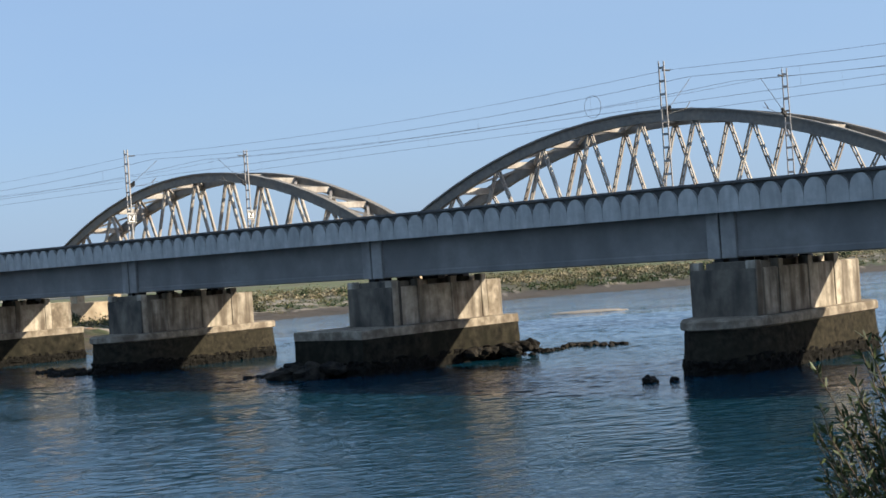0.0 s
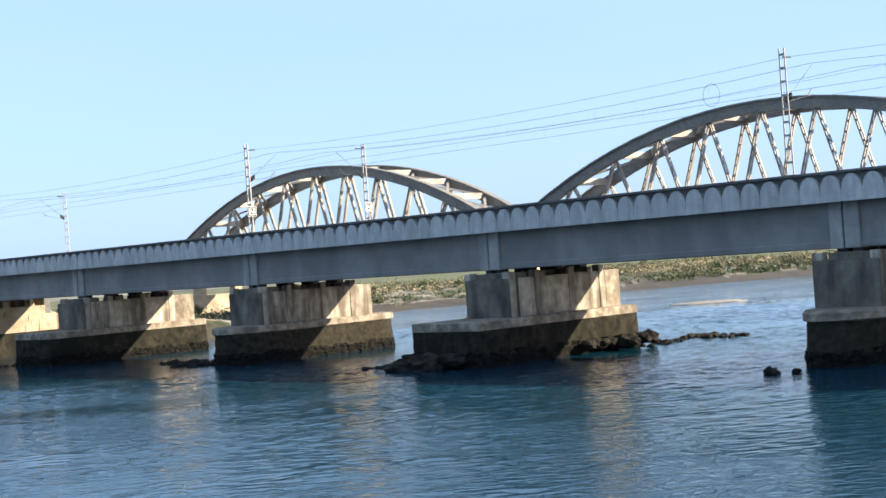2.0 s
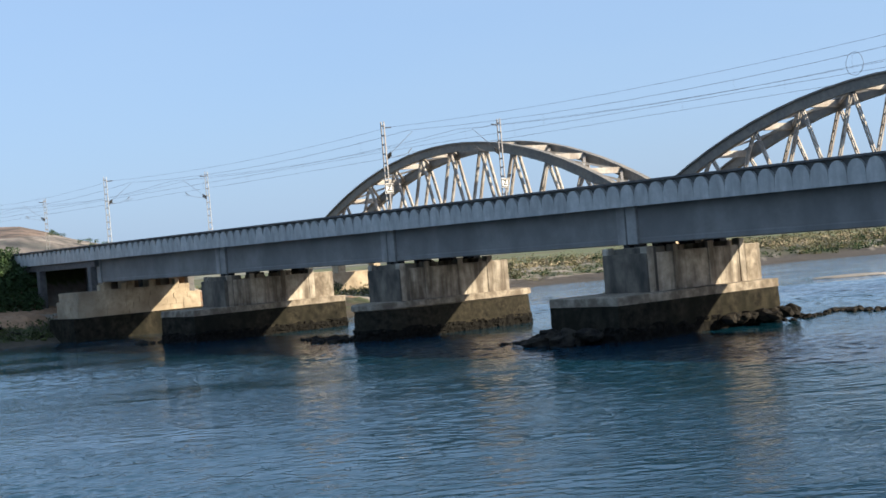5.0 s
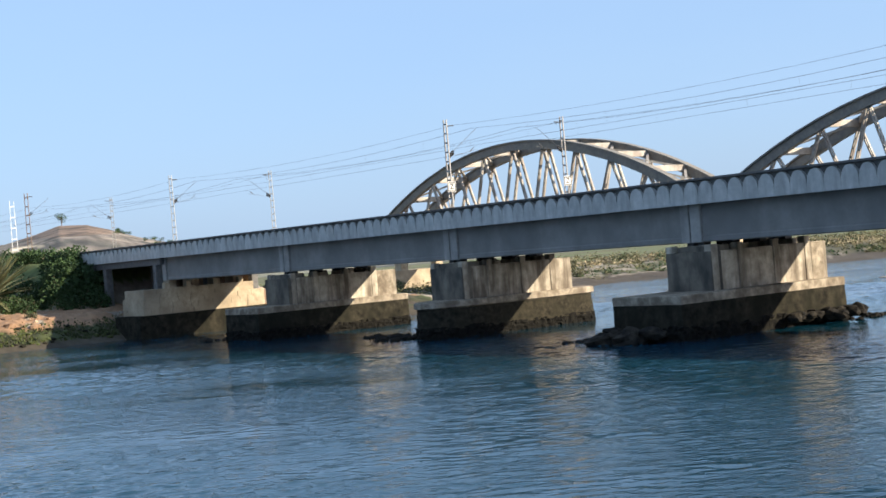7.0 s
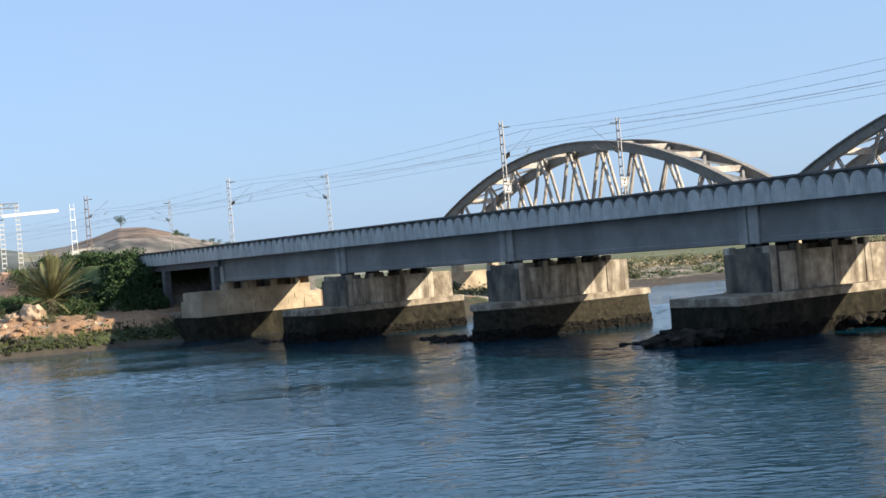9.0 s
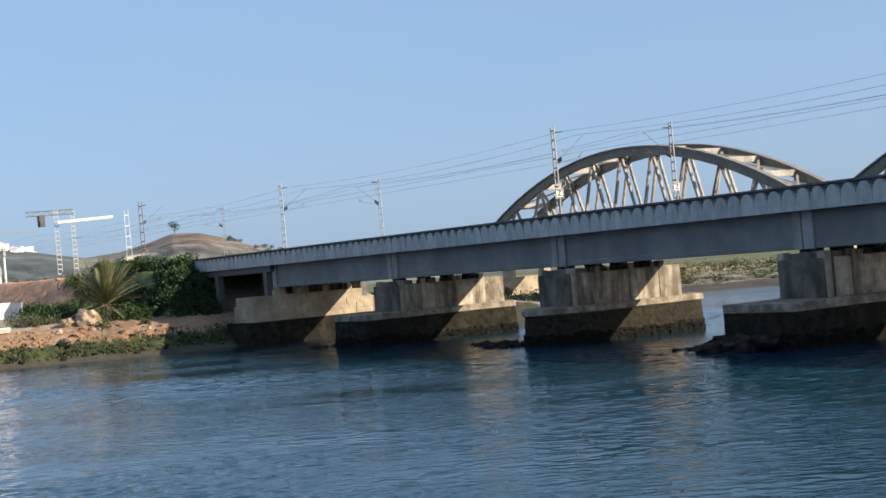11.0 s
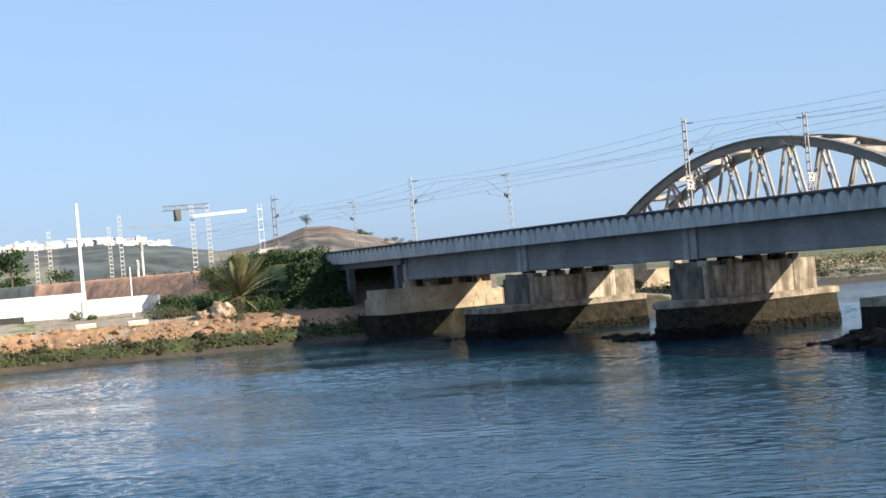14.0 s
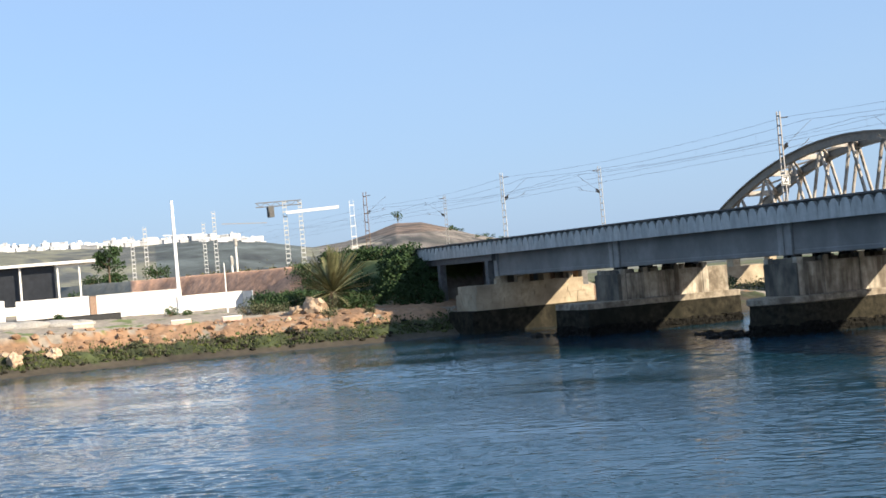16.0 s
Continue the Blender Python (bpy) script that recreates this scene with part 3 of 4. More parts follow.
    part("stained_wall", bm, RUBBLE if stone else ALGAE, p, "green-brown stained wall under the ledge, darkened for shade")
    bm = bmesh.new()
    rows = []
    edge = dense(grow(b, c, (1.005 + flare * 0.7, 1.002 + flare * 0.25)), 0.16)
    for z in (-1.2, -0.15, 0.05, 0.2, 0.35, 0.5, 0.64, 0.76, 0.8):
        k = 0.985 if z > 0.77 else 1.0
        rows.append([(u * k + 0.2 * noise.noise(Vector((u * 3.1 + x, v * 3.1, z * 5))), c[1] + (v - c[1]) * (1 - (1 - k) * 0.3) + 0.2 * noise.noise(Vector((u * 3.1, v * 3.1 + x, z * 5 + 9))),
                      z + (0.22 * noise.noise(Vector((u * 0.6 + x, v * 0.6, 4))) + 0.1 * noise.noise(Vector((u * 2.6 + x, v * 2.6, 2))) if z > 0.3 else 0)) for u, v in edge])
    lofted(bm, rows)
    part("tide_band", bm, WET, p, "black barnacled tide band")
    return p


build_pier(0.0, True, 1, wall=(-2.0, 1.6, 0.0, 11.2), base=(-2.2, 2.2, -2.75, 13.0), label="concrete pier on an old round-nosed stone base, rust-streaked and tide-stained")
build_pier(-24.0, False, 2, wall=(-2.0, 1.6, 0.0, 10.25), base=(-2.9, 2.7, -3.8, 10.4), label="concrete pier on a square base with rocks at its foot")
build_pier(-48.0, True, 3, wall=(-2.2, 1.6, 0.0, 10.3), base=(-2.2, 2.2, -2.75, 12.7), label="concrete pier on an old stone base with a pale cap ledge")
build_pier(-72.0, False, 4, wall=(-2.4, 1.5, -0.2, 10.8), base=(-3.3, 2.4, -3.8, 11.3), ledge=2.7, label="stained concrete pier on a square base, half in the deck's shade")
build_pier(24.0, True, 5, label="concrete pier on an old stone base in the river")


def build_end_pier():
    p = thing("bank_pier", (-96, 0, 0), "tan masonry pier with stepped top at the river bank", "bridge pier")
    rng = random.Random(45)
    for name, lo, hi, rows in (("lower_wall", (-3.4, -2.4, 2.2), (1.4, 10.9, 3.86), 3), ("upper_wall", (-3.2, -2.2, 3.84), (1.3, 9.8, 4.7), 2)):
        bm = bmesh.new()
        box(bm, (lo[0] + 0.05, lo[1] + 0.05, lo[2]), (hi[0] - 0.05, hi[1] - 0.05, hi[2] - 0.01), 0.02)
        wall = part(name, bm, OLDSTONE, p)
        h = (hi[2] - lo[2]) / rows
        for r in range(rows):
            for side in (0, 1):
                a, e = (lo[1], hi[1]) if side else (lo[0], hi[0])
                while a < e - 0.02:
                    b = min(e, a + rng.uniform(0.7, 1.7))
                    if e - b < 0.4:
                        b = e
                    out = rng.uniform(-0.02, 0.05)
                    z0, z1 = lo[2] + r * h + 0.008, lo[2] + (r + 1) * h - 0.008 + (rng.uniform(-0.06, 0.03) if r == rows - 1 else 0)
                    bm = bmesh.new()
                    if side:
                        box(bm, (hi[0] - 0.2, a + 0.008, z0), (hi[0] + out, b - 0.008, z1), 0.015)
                    else:
                        box(bm, (a + 0.008, lo[1] - out, z0), (b - 0.008, lo[1] + 0.2, z1), 0.015)
                    part("stone", bm, OLDSTONE, wall)
                    a = b
    bm = bmesh.new()
    box(bm, (-4.2, -3.0, -1.0), (1.7, 11.1, 2.21), 0.08)
    part("footing", bm, ALGAE, p, "dark wet footing")
    for y in GIRDERS:
        bm = bmesh.new()
        box(bm, (-1.6, y - 0.45, 4.66), (0.3, y + 0.45, SOFFIT + 0.002), 0.04)
        part("bearing_block", bm, OLDSTONE, p)
    for y in (0.3, 2.6, 5.6, 8.4):
        bm = bmesh.new()
        box(bm, (0.7, y - 0.28, 4.66), (1.32, y + 0.28, 5.25), 0.04)
        part("rib", bm, OLDSTONE, p)


build_end_pier()


# ---- the steel arch bridge behind ----
ARCH_Y = (22.4, 26.8)
HALF, RISE, SPRING = 23.6, 6.95, 8.6
STEP = HALF * 2 / 11
OLD_SCALE, OLD_AT = 1.3, (-11.05, 18.76, -1.89)     # the old line's size and where its plan begins


def old_line(ob, x):
    """Set a thing of the old line at x of its own plan."""
    ob.matrix_basis = pose(OLD_AT[0] + OLD_SCALE * x, OLD_AT[1], OLD_AT[2]) @ Matrix.Scale(OLD_SCALE, 4)
    return ob


def arch_z(u):
    return SPRING + RISE * (1 - (u / HALF) ** 2)


def build_arch(cx):
    a = thing("steel_arch_span", (cx, 0, 0), "riveted grey-brown steel bowstring arch span with lattice hangers", "bridge", "steel arch spans")
    old_line(a, cx)
    for y in ARCH_Y:
        bm = bmesh.new()
        pts = [(-HALF + HALF * 2 * i / 22) for i in range(23)]
        secs = []
        for u in pts:
            z = arch_z(u)
            sl = -2 * RISE * u / HALF ** 2
            nrm = Vector((-sl, 0, 1)).normalized()
            c = Vector((u, y, z)) - nrm * 0.42
            secs.append([c + nrm * q + Vector((0, w, 0)) for q, w in ((-0.42, -0.24), (-0.42, 0.24), (-0.34, 0.24), (-0.34, 0.16), (0.30, 0.16), (0.30, 0.32), (0.42, 0.32),
                                                                      (0.42, -0.32), (0.30, -0.32), (0.30, -0.16), (-0.34, -0.16), (-0.34, -0.24))])
        lofted(bm, secs)
        part("arch_rib", bm, RIBSTEEL, a, "dark steel arch rib")
        bm = bmesh.new()
        box(bm, (-HALF - 0.4, y - 0.25, 7.0), (HALF + 0.4, y + 0.25, 7.9), 0.02)
        part("bottom_chord", bm, STEEL, a)
        for i in range(-5, 6):
            u = i * STEP
            for s in (-0.5, 0.5):
                v = u + s * STEP
                if abs(v) > HALF - 0.1:
                    continue
                bm = bmesh.new()
                top, foot = Vector((u + 0.12 * s, y, arch_z(u) - 0.75)), Vector((v, y, 7.8))
                d = (foot - top).normalized()
                side = Vector((d.z, 0, -d.x))
                for w in (-0.1, 0.1):
                    beam(bm, top + side * w, foot + side * w, 0.18, 0.065, side)
                n = max(2, int((foot - top).length / 0.75))
                for q in range(n + 1):
                    c = top.lerp(foot, (q + 0.2) / (n + 0.4))
                    beam(bm, c - side * 0.1, c + side * 0.1, 0.03, 0.16, d)
                part("hanger", bm, STEEL, a)
    # struts and braces between the ribs
    for i in range(-5, 6):
        u = i * STEP
        z = arch_z(u) - 0.42
        if z > 10.4:
            bm = bmesh.new()
            beam(bm, (u, ARCH_Y[0] + 0.15, z), (u, ARCH_Y[1] - 0.15, z), 0.4, 0.5)
            part("cross_strut", bm, STEEL, a)
        if i < 5 and z > 10.0:
            z2 = arch_z(u + STEP) - 0.42
            for y0, y1 in (ARCH_Y, ARCH_Y[::-1]):
                bm = bmesh.new()
                k = 0.03 if y0 < y1 else -0.03
                beam(bm, (u, y0, z + k), (u + STEP, y1, z2 + k), 0.22, 0.16)
                part("lateral_brace", bm, STEEL, a)
    bm = bmesh.new()
    for i in range(12):
        u = -HALF + STEP * i
        box(bm, (u - 0.15, ARCH_Y[0] + 0.24, 6.9), (u + 0.15, ARCH_Y[1] - 0.24, 7.6))
    part("floor_beams", bm, STEEL, a)
    bm = bmesh.new()
    box(bm, (-HALF, ARCH_Y[0] + 0.5, 7.61), (HALF, ARCH_Y[1] - 0.5, 7.8))
    part("track_floor", bm, STEEL, a)


build_arch(-67.0)
build_arch(-19.0)


def build_arch_pier(x, x0=-2.2, x1=2.2):
    p = thing("arch_pier", (x, 0, 0), "tan rendered masonry pier with posts under the old steel bridge", "bridge pier", "piers of the arch bridge")
    old_line(p, x)
    bm = bmesh.new()
    box(bm, (x0, 20.2, 1.6), (x1, 28.8, 4.45), 0.1)
    part("wall", bm, OLDSTONE, p)
    bm = bmesh.new()
    box(bm, (x0 - 0.6, 19.2, -1.5), (x1 + 0.6, 29.6, 1.62), 0.1)
    part("base", bm, LEDGE, p)
    for y in ARCH_Y:
        for u in (x0 + 0.7, x1 - 0.7):
            bm = bmesh.new()
            box(bm, (u - 0.45, y - 0.45, 4.44), (u + 0.45, y + 0.45, 7.01), 0.04)
            part("post", bm, OLDSTONE, p)


build_arch_pier(-91.0, -2.6, 5.5)
build_arch_pier(-43.0)
build_arch_pier(5.0)

# ---- masts and wires ----
def ladder(bm_parent, h, w0, w1, mat_, z0=0.0, step=0.56, depth=0.11, bold=1.0):
    """Two channels tied by flat battens."""
    for s in (-1, 1):
        bm = bmesh.new()
        beam(bm, (s * w0 / 2, 0, z0), (s * w1 / 2, 0, h), 0.05 * bold, depth, (0, 1, 0))
        part("upright", bm, mat_, bm_parent)
    n = int((h - z0) / step)
    for i in range(n):
        z = z0 + (i + 0.5) * (h - z0) / n
        w = w0 + (w1 - w0) * (z - z0) / (h - z0)
        for y in (-depth / 2 + 0.02,):
            bm = bmesh.new()
            box(bm, (-w / 2, y - 0.01, z - 0.06 * bold), (w / 2, y + 0.01, z + 0.06 * bold))
            part("batten", bm, mat_, bm_parent)


def build_mast(at, h, inward, sign=False, mat_=GALV, label="pale lattice catenary mast standing on the bridge deck", arms=True, w=0.36, turn=0):
    m = thing("catenary_mast", at, label, "mast", "catenary masts")
    ladder(m, h, w, w * 0.72, mat_, step=w * 1.8)
    for piece in m.children:
        piece.matrix_basis = pose(0, 0, 0, 0, 0, turn)
    bm = bmesh.new()
    box(bm, (-0.4, -0.35, -0.3), (0.4, 0.35, 0.06), 0.03)
    part("foot", bm, CONCRETE, m)
    if arms:
        k = inward
        bm = bmesh.new()
        tube(bm, [(0, k * 0.1, h - 0.45), (0, k * 0.75, h - 0.42)], [0.05, 0.05], 6)
        part("wire_bracket", bm, BLACK, m)
        bm = bmesh.new()
        tube(bm, [(0, k * 0.15, h - 2.6), (0, k * 2.75, h - 0.7)], [0.014, 0.014], 6)
        tube(bm, [(0, k * 0.15, h - 2.7), (0, k * 2.1, h - 2.35), (0, k * 2.7, h - 2.25)], [0.013, 0.013, 0.013], 6)
        tube(bm, [(0, k * 2.1, h - 2.35), (0, k * 2.5, h - 2.0)], [0.025, 0.025], 6)
        part("cantilever", bm, WIRE, m, "thin dark cantilever arm")
        for z in (h - 2.52, h - 2.69):
            bm = bmesh.new()
            for i in range(4):
                yy = k * (0.2 + 0.11 * i)
                tube(bm, [(0, yy, z + 0.07 * i), (0, yy + k * 0.05, z + 0.07 * i + 0.03)], [0.1, 0.07], 8)
            part("insulator", bm, BLACK, m, "dark ribbed insulator")
    if sign:
        zs = 2.55
        bm = bmesh.new()
        box(bm, (-0.36, -0.235, zs - 0.36), (0.36, -0.205, zs + 0.36), 0.01)
        pl = part("sign_plate", bm, WHITE, m, "white square plate with a black border and the letter Z")
        pl.matrix_basis = pose(0, 0, 0, 0, 0, 84)
        bm = bmesh.new()
        for lo, hi in (((-0.33, zs - 0.33), (0.33, zs - 0.26)), ((-0.33, zs + 0.26), (0.33, zs + 0.33)), ((-0.33, zs - 0.26), (-0.26, zs + 0.26)),
                       ((0.26, zs - 0.26), (0.33, zs + 0.26))):
            box(bm, (lo[0], -0.245, lo[1]), (hi[0], -0.238, hi[1]))
        part("border", bm, BLACK, pl)
        cu = bpy.data.curves.new("letter", "FONT")
        cu.body, cu.size, cu.align_x, cu.align_y, cu.extrude, cu.offset = "Z", 0.55, "CENTER", "CENTER", 0.004, 0.02
        ob = new("letter", cu)
        ob.data.materials.append(BLACK)
        ob.parent = pl
        ob.matrix_basis = pose(0, -0.243, zs, 90, 0, 0)
        bpy.context.view_layer.update()
        dg = bpy.context.evaluated_depsgraph_get()
        me = bpy.data.meshes.new_from_object(ob.evaluated_get(dg))
        mo = new("letter", me)
        mo.parent, mo.matrix_basis = pl, ob.matrix_basis.copy()
        bpy.data.objects.remove(ob)
    return m


DECK = 8.2
MAST_X = (-94.0, -48.55, -3.6)
for mx in MAST_X:
    build_mast((mx, 1.2, DECK), 7.45, 1, mx == -48.55, PALEGALV if mx < -90 else GALV, turn=45 if mx < -90 else 15)
    build_mast((mx + (0.1 if mx < -4 else 1.0), 12.3, DECK), 7.55, -1, mx == -48.55, PALEGALV if mx < -90 else GALV,
               label="pale lattice catenary mast on the deck's far edge", turn=45 if mx < -90 else 15)
build_mast((-133.5, 12.2, ground_z(-133.5, 12.2)), 7.6, -1, label="lattice catenary mast beside the track", turn=60)
build_mast((-132.3, 1.0, ground_z(-132.3, 1.0)), 8.5, 1, mat_=BROWN, label="brown rusted lattice mast beside the track", w=0.55, turn=45)
build_mast((-146, 4.2, ground_z(-146, 4.2)), 8.3, 1, mat_=WHITE, label="white-painted lattice mast on a white block", arms=False, w=0.7, turn=70)


def wire(pts, r, label, sag=0.0, steps=10):
    cu = bpy.data.curves.new("overhead_wire", "CURVE")
    cu.dimensions, cu.bevel_depth, cu.bevel_resolution = "3D", r * 0.75, 1
    path = []
    for a, b in zip(pts, pts[1:]):
        for i in range(steps):
            t = i / steps
            p = Vector(a).lerp(Vector(b), t)
            p.z -= sag * 4 * t * (1 - t)
            path.append(p)
    path.append(Vector(pts[-1]))
    sp = cu.splines.new("POLY")
    sp.points.add(len(path) - 1)
    for q, p in zip(sp.points, path):
        q.co = (*p, 1)
    ob = new("overhead_wire", cu)
    cu.materials.append(WIRE)
    bpy.context.view_layer.update()
    me = bpy.data.meshes.new_from_object(ob.evaluated_get(bpy.context.evaluated_depsgraph_get()))
    bpy.data.objects.remove(ob)
    ob = new("overhead_wire", me)
    return tagged(ob, label, "wire", "overhead wires")


XS = (-360, -290, -230, -180, -133, -94.0, -48.55, -3.6, 42.0)
for y, k in ((1.9, 0), (11.5, 1)):
    wire([(x, y, 15.25 + (0.5 if x < -140 else 0)) for x in XS], 0.011, "thin grey earth wire along the mast tops", 0.5)
for y in (3.7, 8.3):
    wire([(x, y + (0.15 if i % 2 else -0.15), 15.0) for i, x in enumerate(XS)], 0.014, "dark carrying wire over the track", 0.65)
    wire([(x, y + (0.2 if i % 2 else -0.2), 13.72) for i, x in enumerate(XS)], 0.013, "dark contact wire over the track", 0.05)
    for a, b in zip(XS[3:], XS[4:]):
        for t in (0.14, 0.32, 0.5, 0.68, 0.86):
            x = a + (b - a) * t
            wire([(x, y, 13.7), (x, y, 15.0 - 0.65 * 4 * t * (1 - t))], 0.005, "thin dropper wire between the overhead wires", 0, 1)
bm = bmesh.new()
ring = [(-9.76 + 0.55 * math.cos(a), 3.7, 14.15 + 0.62 * math.sin(a)) for a in [2 * math.pi * i / 28 for i in range(29)]]
tube(bm, ring, [0.012] * 29, 5)
tagged(part("wire_loop", bm, WIRE), "thin round loop of wire hanging in the overhead line", "wire")


# ---- rocks in the river ----
def rocks(seed, n, cx, cy, sx, sy, smin, smax, z=0.0, label="black wet rocks at a pier's foot", mat_=ROCK, group="rocks in the river", flat=0.6):
    rng = random.Random(seed)
    for _ in range(n):
        s = rng.uniform(smin, smax) * rng.uniform(0.6, 1.0)
        bm = rock_mesh(rng, (s, s * rng.uniform(0.6, 1), s * flat), 0.5)
        ob = part("rock", bm, mat_)
        ob.matrix_basis = pose(cx + rng.gauss(0, sx), cy + rng.gauss(0, sy), z + s * flat * rng.uniform(0.0, 0.35), rng.uniform(-15, 15), rng.uniform(-15, 15), rng.uniform(0, 360))
        tagged(ob, label, "rock", group)


rocks(11, 24, -26.2, -4.6, 1.1, 0.5, 0.5, 1.05, 0.1)
rocks(21, 14, -25.2, -4.4, 1.4, 0.3, 0.45, 0.9, 0.45)
rocks(12, 9, -29.0, -4.7, 1.1, 0.4, 0.25, 0.55)
rocks(13, 40, -20.9, 7.2, 0.45, 1.4, 0.3, 0.75, 0.5, "jumbled dark rocks against a pier's side")
rocks(14, 14, -20.8, 12.0, 0.5, 1.2, 0.2, 0.4)
rocks(15, 34, -20.6, 16.8, 1.4, 0.6, 0.22, 0.45)
rocks(16, 9, -51.0, -2.4, 0.9, 0.7, 0.3, 0.7)
rocks(17, 26, -54.2, -1.6, 1.5, 0.4, 0.25, 0.5)
rocks(18, 9, -77.8, -4.0, 1.3, 0.5, 0.25, 0.55)
rocks(19, 4, -1.35, -5.3, 0.3, 0.25, 0.25, 0.45, 0.05, "low black rocks awash beside a pier")
rocks(20, 2, -0.5, -4.6, 0.15, 0.15, 0.2, 0.3, 0.03, "low black rocks awash beside a pier")
# sand mound added in place of a shoal of smooth water with foam
bm = rock_mesh(random.Random(3), (4.2, 2.2, 0.2), 0.25, 3)
ob = part("sandbar", bm, SAND, smooth=True)
ob.matrix_basis = pose(-51.5, 60, -0.02, 0, 0, 50)
tagged(ob, "low pale mound in place of a foam-edged shoal", "sandbar")


# ---- plants ----
def leaf_cluster(bm, rng, c, r, n, size, aspect=0.5, droop=0.0, flat=1.0):
    for _ in range(n):
        d = Vector((rng.gauss(0, 1), rng.gauss(0, 1), rng.gauss(0, 1) * flat)).normalized() * (r * rng.random() ** 0.45)
        p = Vector(c) + d
        ax = (d.normalized() + Vector((rng.uniform(-1, 1), rng.uniform(-1, 1), rng.uniform(-1, 1) - droop))).normalized()
        sd = ax.cross(Vector((rng.uniform(-1, 1), rng.uniform(-1, 1), rng.uniform(-1, 1)))).normalized()
        s = size * rng.uniform(0.6, 1.3)
        q = [p, p + ax * s * 0.5 + sd * s * aspect * 0.5, p + ax * s, p + ax * s * 0.5 - sd * s * aspect * 0.5]
        bm.faces.new([bm.verts.new(v) for v in q])


def build_shrub(x, y, w, h, seed, mat_=LEAF, label="dense dark green shrub on the bank", n=900, leaf=0.3, name="shrub", z=None):
    rng = random.Random(seed)
    z = ground_z(x, y) - 0.1 if z is None else z
    t = thing(name, (x, y, z), label, "shrub", "shrubs on the bank")
    bm = bmesh.new()
    tips = []
    for i in range(7):
        a, l = rng.uniform(0, 6.28), rng.uniform(0.5, 0.9)
        tip = (math.cos(a) * w * 0.35 * l, math.sin(a) * w * 0.35 * l, h * l * 0.8)
        tube(bm, [(0, 0, 0), tuple(c * 0.5 + rng.uniform(-0.1, 0.1) for c in tip), tip], [0.07, 0.045, 0.015], 5)
        tips.append(tip)
    part("branchwork", bm, BARK, t)
    bm = bmesh.new()
    k = 16
    for i in range(k):
        a, q = rng.uniform(0, 6.28), rng.random() ** 0.5
        zz = h * rng.uniform(0.15, 0.82) * (1 - 0.35 * q)
        c = (math.cos(a) * w * 0.42 * q, math.sin(a) * w * 0.42 * q, zz)
        leaf_cluster(bm, rng, c, max(w, h) * rng.uniform(0.13, 0.24), n // k, leaf)
    part("foliage", bm, mat_, t)
    return t


def build_palm(x, y, seed):
    rng = random.Random(seed)
    t = thing("palm", (x, y, ground_z(x, y) - 0.1), "short bushy palm with stiff olive fronds fanning out on the bank", "palm")
    bm = bmesh.new()
    tube(bm, [(0, 0, 0), (0.05, 0, 1.2), (0, 0.05, 1.75)], [0.55, 0.5, 0.42], 10)
    part("trunk", bm, BARK, t)
    for i in range(110):
        a = rng.uniform(0, 6.283)
        up = rng.uniform(-0.32, 1.3)
        ln = rng.uniform(4.3, 5.4)
        bm = bmesh.new()
        p = Vector((0, 0, 1.7))
        d = Vector((math.cos(a) * math.cos(up), math.sin(a) * math.cos(up), math.sin(up)))
        side = Vector((-math.sin(a), math.cos(a), 0))
        pts = []
        for q in range(13):
            pts.append(p.copy())
            p = p + d * (ln / 12)
            d = (d + Vector((0, 0, -0.006 - 0.018 * q / 6))).normalized()
        tube(bm, pts[::3], [0.035, 0.03, 0.022, 0.014, 0.006], 4)
        for q in range(2, 13):
            for s in (-1, 1):
                for e in (0, 0.5):
                    o = pts[q] if not e else (pts[q] + pts[q - 1]) / 2
                    dd = (pts[q] - pts[q - 1]).normalized()
                    l = 0.78 * (1 - abs(q / 12 - 0.5))
                    tip = o + side * s * l * 0.5 + dd * l * 1.0 + Vector((0, 0, 0.12 * l))
                    bm.faces.new([bm.verts.new(v) for v in (o - dd * 0.08, o + dd * 0.08, tip)])
        part("frond", bm, PALM, t)


build_palm(-112.6, -11.0, 5)
for x, y, w, h in ((-110.6, -11.9, 2.4, 1.7), (-110.9, -10.1, 2.6, 1.7), (-111.2, -13.4, 2.4, 1.5), (-110.3, -8.2, 2.2, 1.3)):
    build_shrub(x, y, w, h, int(300 - y * 13), LEAF if y > -11 else GREYLEAF, "low leafy bush round the palm's foot", 700, 0.26)
rng = random.Random(77)
for i in range(26):
    x = rng.uniform(-136, -112.5)
    y = rng.uniform(-8.5, 0.2) + (-112 - x) * 0.05
    build_shrub(x, y, rng.uniform(2.6, 4.2), rng.uniform(1.4, 2.3) * (0.8 if x > -119 else 1), 100 + i, n=620, leaf=0.36)
for i in range(30):
    x = rng.uniform(-122, -110.5)
    y = rng.uniform(-9.5, -0.5)
    if (x + 112.6) ** 2 + (y + 11.0) ** 2 > 9:
        build_shrub(x, y, rng.uniform(2.0, 3.4), rng.uniform(1.2, 2.0), 160 + i, n=520, leaf=0.32)
for x, y, w, h in ((-112.2, -1.6, 3.4, 2.6), (-113.6, -3.6, 3.4, 2.3), (-111.4, 0.2, 2.8, 2.3), (-117, -2.0, 3.6, 1.9), (-110.4, -4.0, 3.0, 2.0)):
    build_shrub(x, y, w, h, int(900 - x * 7), n=1100, leaf=0.34)
